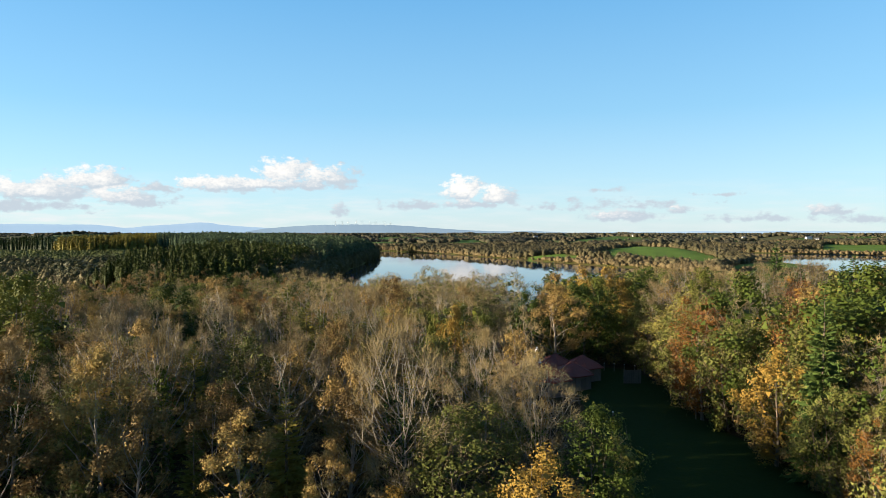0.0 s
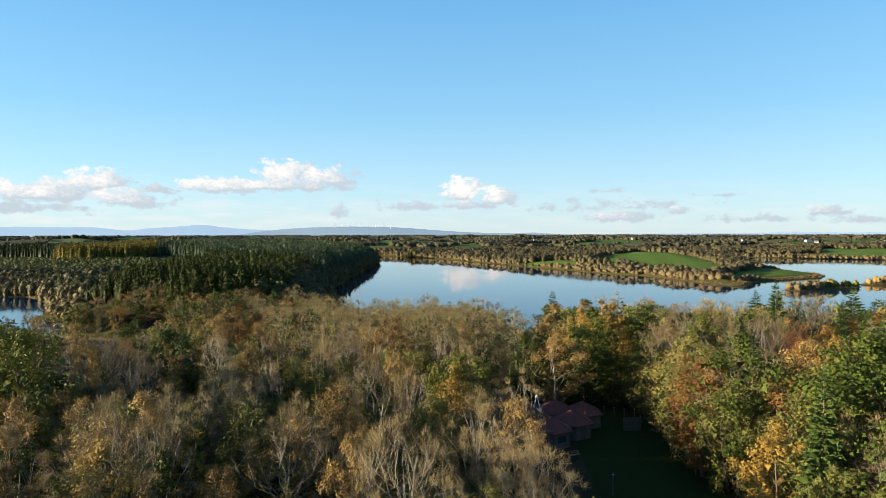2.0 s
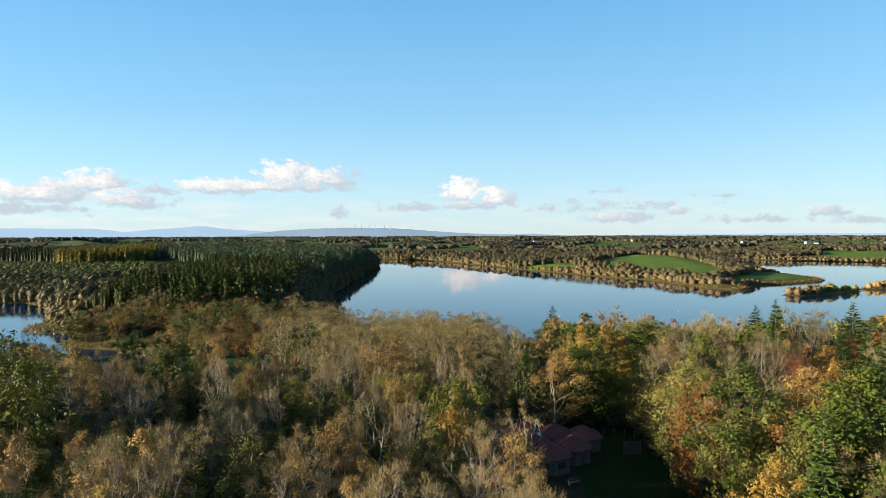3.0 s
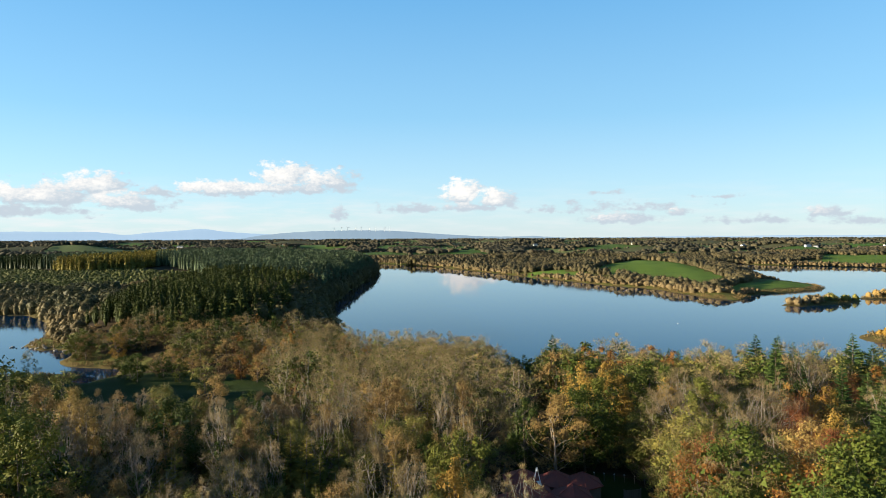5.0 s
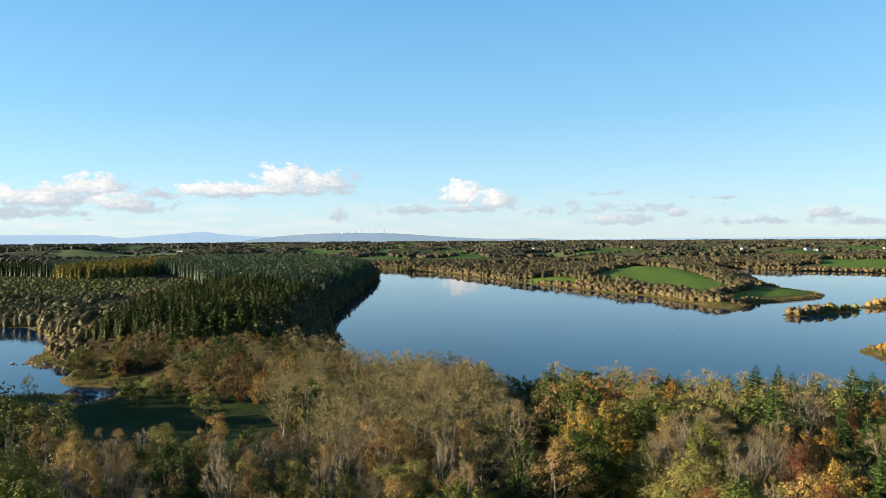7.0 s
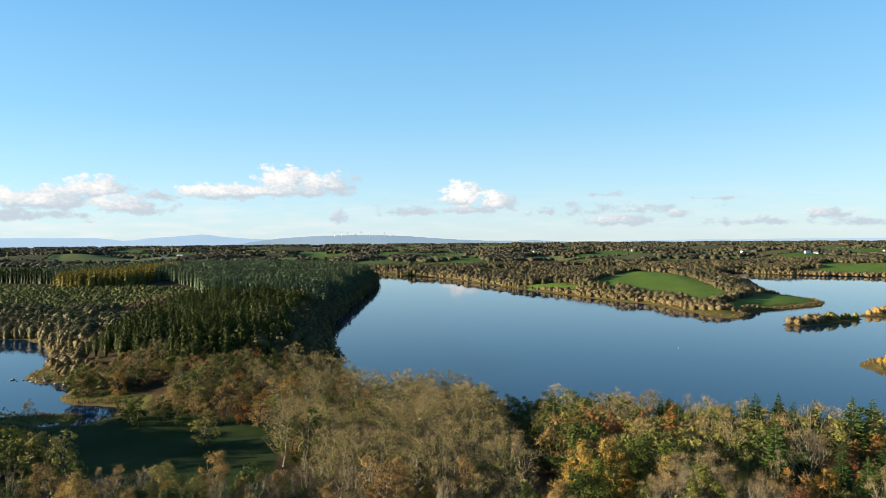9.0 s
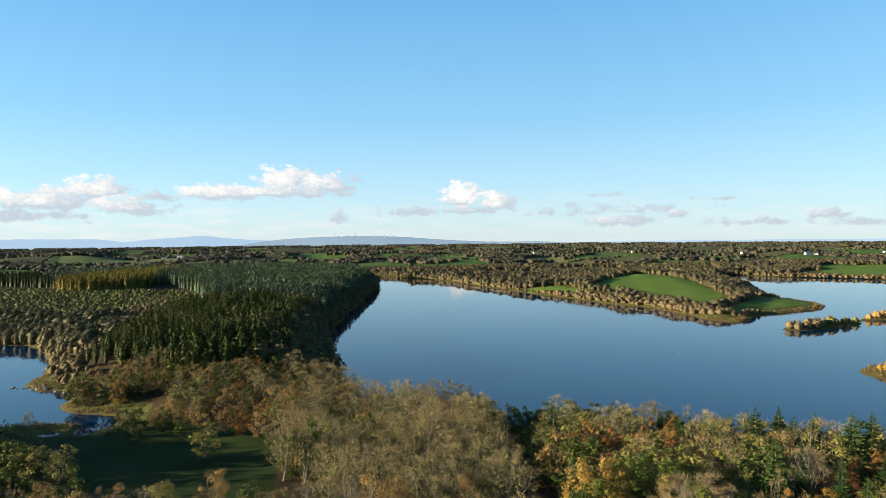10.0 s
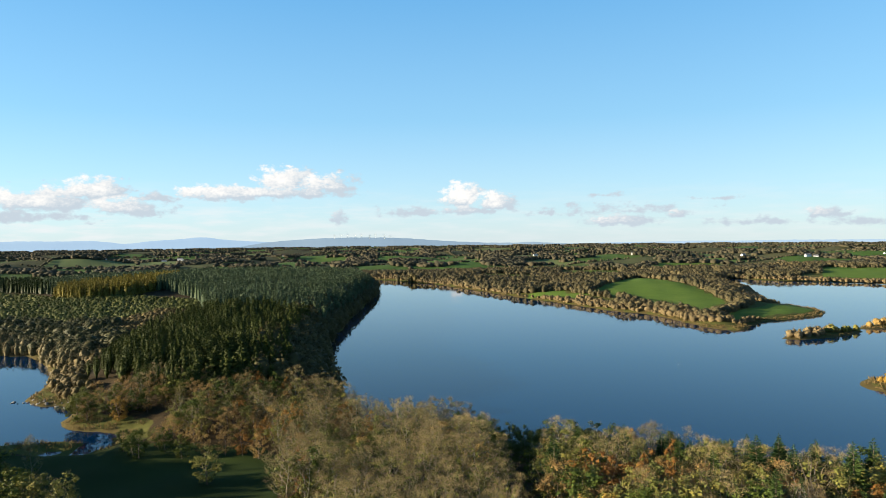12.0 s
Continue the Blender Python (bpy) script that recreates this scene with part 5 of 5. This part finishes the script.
build_hills(4880, [(-60, 40), (-42, 70), (-36, 82), (-33, 88), (-30.5, 84), (-28.3, 86), (-27, 74), (-26, 60), (-24.5, 78), (-22, 92), (-20.6, 104), (-19.8, 104), (-19.2, 90), (-17, 74), (-14, 60), (-8, 30), (0, 12)], (0.070, 0.098, 0.128), (0.076, 0.105, 0.134), 1, "distant mountains in painted pale blue haze on the horizon")
build_hills(4780, [(-19, 10), (-15.5, 58), (-13.5, 74), (-11, 86), (-8, 91), (-5, 88), (-3, 80), (-1, 66), (1.5, 52), (4, 42), (6.8, 40), (7.7, 46), (8.8, 40), (12, 26), (16, 10)], (0.045, 0.064, 0.082), (0.055, 0.075, 0.092), 4, "moorland hill in painted blue-grey haze on the horizon")
build_hills(4870, [(6, 10), (12, 32), (20, 38), (21.5, 42), (24, 38), (28, 43), (32, 41), (36, 44), (50, 40), (60, 20)], (0.075, 0.103, 0.132), (0.08, 0.108, 0.136), 7, "faint low hills in painted haze on the far horizon")


# ---- wind turbines on the moorland hill ----
def turbine(az, size, spin):
    x, y = 4690 * math.sin(radians(az)), 4690 * math.cos(radians(az))
    root = empty("wind_turbine", (x, y, 70.0 + 13 * math.exp(-((az + 8) / 3.8) ** 2)), -az, "white wind turbine with three blades on the hill", "wind turbine", "turbines on the hill")
    bm = bmesh.new()
    bmesh.ops.create_cone(bm, segments=10, radius1=1.1, radius2=0.6, depth=size, cap_ends=True, matrix=Matrix.Translation((0, 0, size / 2)))
    part("tower", bm, WHITE_PAINT, root)
    part("nacelle", box_bm(1.4, 3.0, 1.4, (0, -0.6, size - 0.6), 0.2), WHITE_PAINT, root)
    for k in range(3):
        bm = bmesh.new()
        a = radians(spin + 120 * k)
        turn = Matrix.Translation((0, -2.3, size + 0.1)) @ Matrix.Rotation(a, 4, "Y")
        bmesh.ops.create_cone(bm, segments=6, radius1=0.75, radius2=0.15, depth=size * 0.55, cap_ends=True, matrix=turn @ Matrix.Translation((0, 0, size * 0.28)) @ Matrix.Diagonal((1, 0.35, 1, 1)))
        part("blade", bm, WHITE_PAINT, root)


for k, az in enumerate((-9.4, -8.8, -8.3, -7.6, -7.1, -6.4, -5.9, -5.1, -4.6)):
    turbine(az, 24 + (k * 7) % 5, 17 + 41 * k)


# ---- far houses ----
def cottage(x, y, long, deep, turn, tall, roof, label):
    root = empty("house", (x, y, float(ground_height(x, y)) - 0.3), turn, label, "house", "far farmhouses")
    part("wall", box_bm(long, deep, tall, (0, 0, 0), 0.05), WHITE_PAINT, root)
    bm = bmesh.new()
    rise, over = deep * 0.42, 0.4
    pts = [(-long / 2 - over, -deep / 2 - over, tall - 0.1), (long / 2 + over, -deep / 2 - over, tall - 0.1), (long / 2 + over, deep / 2 + over, tall - 0.1), (-long / 2 - over, deep / 2 + over, tall - 0.1),
           (-long / 2 - over, 0, tall + rise), (long / 2 + over, 0, tall + rise)]
    v = [bm.verts.new(p) for p in pts]
    for f in ((0, 1, 5, 4), (2, 3, 4, 5), (1, 2, 5), (3, 0, 4), (3, 2, 1, 0)):
        bm.faces.new([v[i] for i in f])
    r = part("roof", bm, roof, root)
    part("chimney", box_bm(0.9, 0.9, 1.8, (long * 0.32, 0, tall + rise - 0.7), 0.05), STONE, r)
    n = max(2, int(long / 4))
    for k in range(n):
        part("window", box_bm(1.1, 0.12, 1.2, (-long / 2 + (k + 0.5) * long / n, -deep / 2 - 0.02, 1.0), 0.02), WINDOW_GLASS, root)


HOUSES = [(985, 1750, 16, 8, 10), (1030, 1790, 11, 7, -20), (1090, 1840, 20, 9, 5), (880, 1900, 14, 8, 30), (1250, 2100, 18, 8, -8), (1400, 2050, 12, 7, 15), (760, 2300, 15, 8, -12),
          (-900, 2100, 15, 8, 12), (-960, 2160, 12, 7, -25), (-840, 2080, 18, 8, 0), (-1300, 2500, 14, 8, 20), (-1180, 2450, 18, 9, -6), (-560, 2300, 14, 8, 8), (-420, 2000, 13, 7, -15), (300, 2100, 13, 8, 18), (560, 1900, 14, 8, -6), (-250, 2500, 16, 8, 10), (1700, 2600, 22, 10, 4)]
for k, (x, y, a, b, t) in enumerate(HOUSES):
    cottage(x, y, a, b, t, 3.2 + 2.2 * (k % 3 == 0), SLATE, "white two-storey farmhouse with a slate roof among fields" if k % 3 == 0 else "low white farmhouse with a slate roof among fields")


# ---- the hexagonal pavilions on the lawn ----
def hexagon(radius, z, turn=0.0):
    return [(radius * math.cos(turn + k * math.pi / 3), radius * math.sin(turn + k * math.pi / 3), z) for k in range(6)]


def pavilion():
    floor_z = 13.7
    root = empty("pavilion", (14.0, 90.0, floor_z), 0, "cluster of hexagonal timber pavilions with red felt roofs", "pavilion")
    modules = [(0.4, -3.4, 0.1), (-4.5, -2.1, 0.0), (-1.5, 1.3, 0.15), (4.0, 0.3, 0.0), (2.5, 4.9, 0.25), (-2.3, 5.8, 0.2), (6.4, 4.6, 0.1)]
    for cx, cy, up in modules:
        r, tall = 2.7, 2.45 + up
        corners = hexagon(r, 0.0, math.pi / 6)
        for k in range(6):
            a, b = Vector(corners[k]), Vector(corners[(k + 1) % 6])
            mid, way = (a + b) / 2, (b - a)
            bm = bmesh.new()
            turn = math.atan2(way.y, way.x)
            bmesh.ops.create_cube(bm, size=1.0, matrix=Matrix.Translation((cx + mid.x, cy + mid.y, tall / 2 - 0.2)) @ Matrix.Rotation(turn, 4, "Z") @ Matrix.Diagonal((way.length - 0.14, 0.12, tall + 0.4, 1)))
            panel = part("wall_panel", bm, WALL_BOARD, root)
            if k in (3, 4, 5) and (cy < 1.0):
                bm = bmesh.new()
                out = Vector((mid.x, mid.y, 0)).normalized() * 0.075
                wide, high, low = (0.95, 2.0, 1.0) if (k == 4 and cx > 3) else (1.3, 0.8, 1.55)
                bmesh.ops.create_cube(bm, size=1.0, matrix=Matrix.Translation((cx + mid.x + out.x, cy + mid.y + out.y, low)) @ Matrix.Rotation(turn, 4, "Z") @ Matrix.Diagonal((wide, 0.05, high, 1)))
                part("door" if high > 1.5 else "window", bm, POST_WOOD if high > 1.5 else WINDOW_GLASS, panel)
        for k in range(6):
            c = corners[k]
            part("corner_post", box_bm(0.16, 0.16, tall + 0.4, (cx + c[0], cy + c[1], -0.4), 0.02), POST_WOOD, root)
        bm = bmesh.new()
        rim, apex = hexagon(3.15, tall - 0.05, math.pi / 6), tall + 1.45
        low_ring = [bm.verts.new((cx + x, cy + y, z - 0.12)) for x, y, z in rim]
        ring = [bm.verts.new((cx + x, cy + y, z)) for x, y, z in rim]
        cap = [bm.verts.new((cx + x, cy + y, z)) for x, y, z in hexagon(0.22, apex - 0.06, math.pi / 6)]
        top = bm.verts.new((cx, cy, apex))
        for k in range(6):
            q = (k + 1) % 6
            bm.faces.new((low_ring[k], low_ring[q], ring[q], ring[k]))
            bm.faces.new((ring[k], ring[q], cap[q], cap[k]))
            bm.faces.new((cap[k], cap[q], top))
        bm.faces.new(list(reversed(low_ring)))
        roof = part("roof", bm, ROOF_RED, root, "faceted brick-red felt roof")
        for k in range(6):
            bm = bmesh.new()
            a, b = Vector((cx + rim[k][0], cy + rim[k][1], rim[k][2])), Vector((cx, cy, apex))
            mid, way = (a + b) / 2, b - a
            bmesh.ops.create_cube(bm, size=1.0, matrix=Matrix.Translation(mid + Vector((0, 0, 0.02))) @ way.to_track_quat("Z", "Y").to_matrix().to_4x4() @ Matrix.Diagonal((0.16, 0.07, way.length, 1)))
            part("ridge_cap", bm, ROOF_RED, roof)
    # open metal lantern over the middle
    lx, ly, lz = -0.7, 1.6, 3.3
    base = part("lantern_base", box_bm(1.2, 1.2, 0.3, (lx, ly, lz), 0.04), WHITE_PAINT, root, "white base of the roof lantern")
    for k in range(4):
        a = math.pi / 4 + k * math.pi / 2
        bm = bmesh.new()
        foot, head = Vector((lx + 0.72 * math.cos(a), ly + 0.72 * math.sin(a), lz + 0.28)), Vector((lx + 0.12 * math.cos(a), ly + 0.12 * math.sin(a), lz + 2.1))
        way = head - foot
        bmesh.ops.create_cone(bm, segments=6, radius1=0.045, radius2=0.035, depth=way.length, cap_ends=True, matrix=Matrix.Translation((foot + head) / 2) @ way.to_track_quat("Z", "Y").to_matrix().to_4x4())
        part("strut", bm, STEEL, base)
    bm = bmesh.new()
    bmesh.ops.create_cone(bm, segments=12, radius1=0.22, radius2=0.16, depth=0.42, cap_ends=True, matrix=Matrix.Translation((lx, ly, lz + 2.2)))
    part("cowl", bm, STEEL, base)


pavilion()


# ---- small things on the lawns ----
def post(x, y, tall, thick, name, label):
    root = empty(name, (x, y, float(ground_height(x, y))), 0, label, "post", "posts on the lawn")
    part("shaft", box_bm(thick, thick, tall, (0, 0, -0.2), thick * 0.15), POST_WOOD, root)
    part("cap", box_bm(thick * 1.3, thick * 1.3, 0.05, (0, 0, tall - 0.2), 0.01), STEEL, root)


post(30.0, 76.5, 2.6, 0.12, "marker_post", "slim weathered wooden post on the dark lawn")
post(18.2, 69.0, 2.4, 0.12, "marker_post", "slim weathered wooden post on the dark lawn")
for k in range(6):
    post(23.5 + 1.5 * k, 100.5 - 0.25 * k, 1.3, 0.13, "fence_post", "short wooden fence post at the lawn's edge")


def bench(x, y, turn):
    root = empty("bench", (x, y, float(ground_height(x, y))), turn, "plain weathered timber bench on the grass", "bench", "benches on the lawn")
    for k in range(3):
        part("seat_board", box_bm(1.7, 0.12, 0.04, (0, -0.15 + 0.15 * k, 0.44), 0.008), POST_WOOD, root)
    for k in range(2):
        part("back_board", box_bm(1.7, 0.04, 0.11, (0, 0.24, 0.6 + 0.17 * k), 0.008), POST_WOOD, root)
    for sx in (-0.7, 0.7):
        part("leg", box_bm(0.09, 0.42, 0.46, (sx, 0.0, -0.02), 0.01), POST_WOOD, root)
        part("back_post", box_bm(0.08, 0.06, 0.9, (sx, 0.2, 0.0), 0.01), POST_WOOD, root)


bench(16.5, 81.0, 20)


def shed(x, y):
    root = empty("timber_screen", (x, y, float(ground_height(x, y))), 8, "low dark timber screen beside the trees", "screen")
    for k in range(9):
        part("plank", box_bm(0.24, 0.03, 2.0, (-1.1 + 0.27 * k, 0, -0.1), 0.006), POST_WOOD, root)
    for z in (0.35, 1.5):
        part("rail", box_bm(2.6, 0.06, 0.1, (0, 0.05, z), 0.01), POST_WOOD, root)
    for sx in (-1.25, 1.25):
        part("upright", box_bm(0.12, 0.12, 2.2, (sx, 0.05, -0.2), 0.01), POST_WOOD, root)


shed(27.0, 92.0)


def buoy(x, y, label):
    root = empty("buoy", (x, y, 0.0), 0, label, "buoy", "buoys on the lake")
    bm = bmesh.new()
    bmesh.ops.create_uvsphere(bm, u_segments=12, v_segments=8, radius=0.22, matrix=Matrix.Translation((0, 0, 0.12)) @ Matrix.Diagonal((1, 1, 0.85, 1)))
    part("float", bm, WHITE_PAINT, root)
    part("ring", box_bm(0.1, 0.1, 0.25, (0, 0, 0.38), 0.02), STEEL, root)


buoy(138, 380, "small white buoy floating on calm water")
buoy(190, 575, "small white buoy floating near the shore")


def boulder(seed, size):
    rng = np.random.default_rng(seed)
    bm = bmesh.new()
    bmesh.ops.create_icosphere(bm, subdivisions=1, radius=size)
    for v in bm.verts:
        v.co *= float(rng.uniform(0.7, 1.2))
        v.co.z *= 0.6
    me = bpy.data.meshes.new("boulder")
    bm.to_mesh(me), bm.free()
    me.materials.append(STONE)
    return me


ROCKS = [boulder(k, 0.7) for k in range(4)]
rock_rng = random.Random(4)
for k in range(26):
    t = k / 25
    x, y = -203 + 34 * t + rock_rng.uniform(-3, 3), 309 - 11 * t + rock_rng.uniform(-3, 3)
    ob = new("boulder", ROCKS[k % 4])
    s = rock_rng.uniform(0.5, 1.6)
    ob.matrix_world = pose(x, y, max(0.05, float(ground_height(x, y))), 0, 0, rock_rng.uniform(0, 360)) @ Matrix.Diagonal((s, s, s, 1))
    tagged(ob, "rough grey boulder on the stony lake point", "boulder", "boulders on the point")
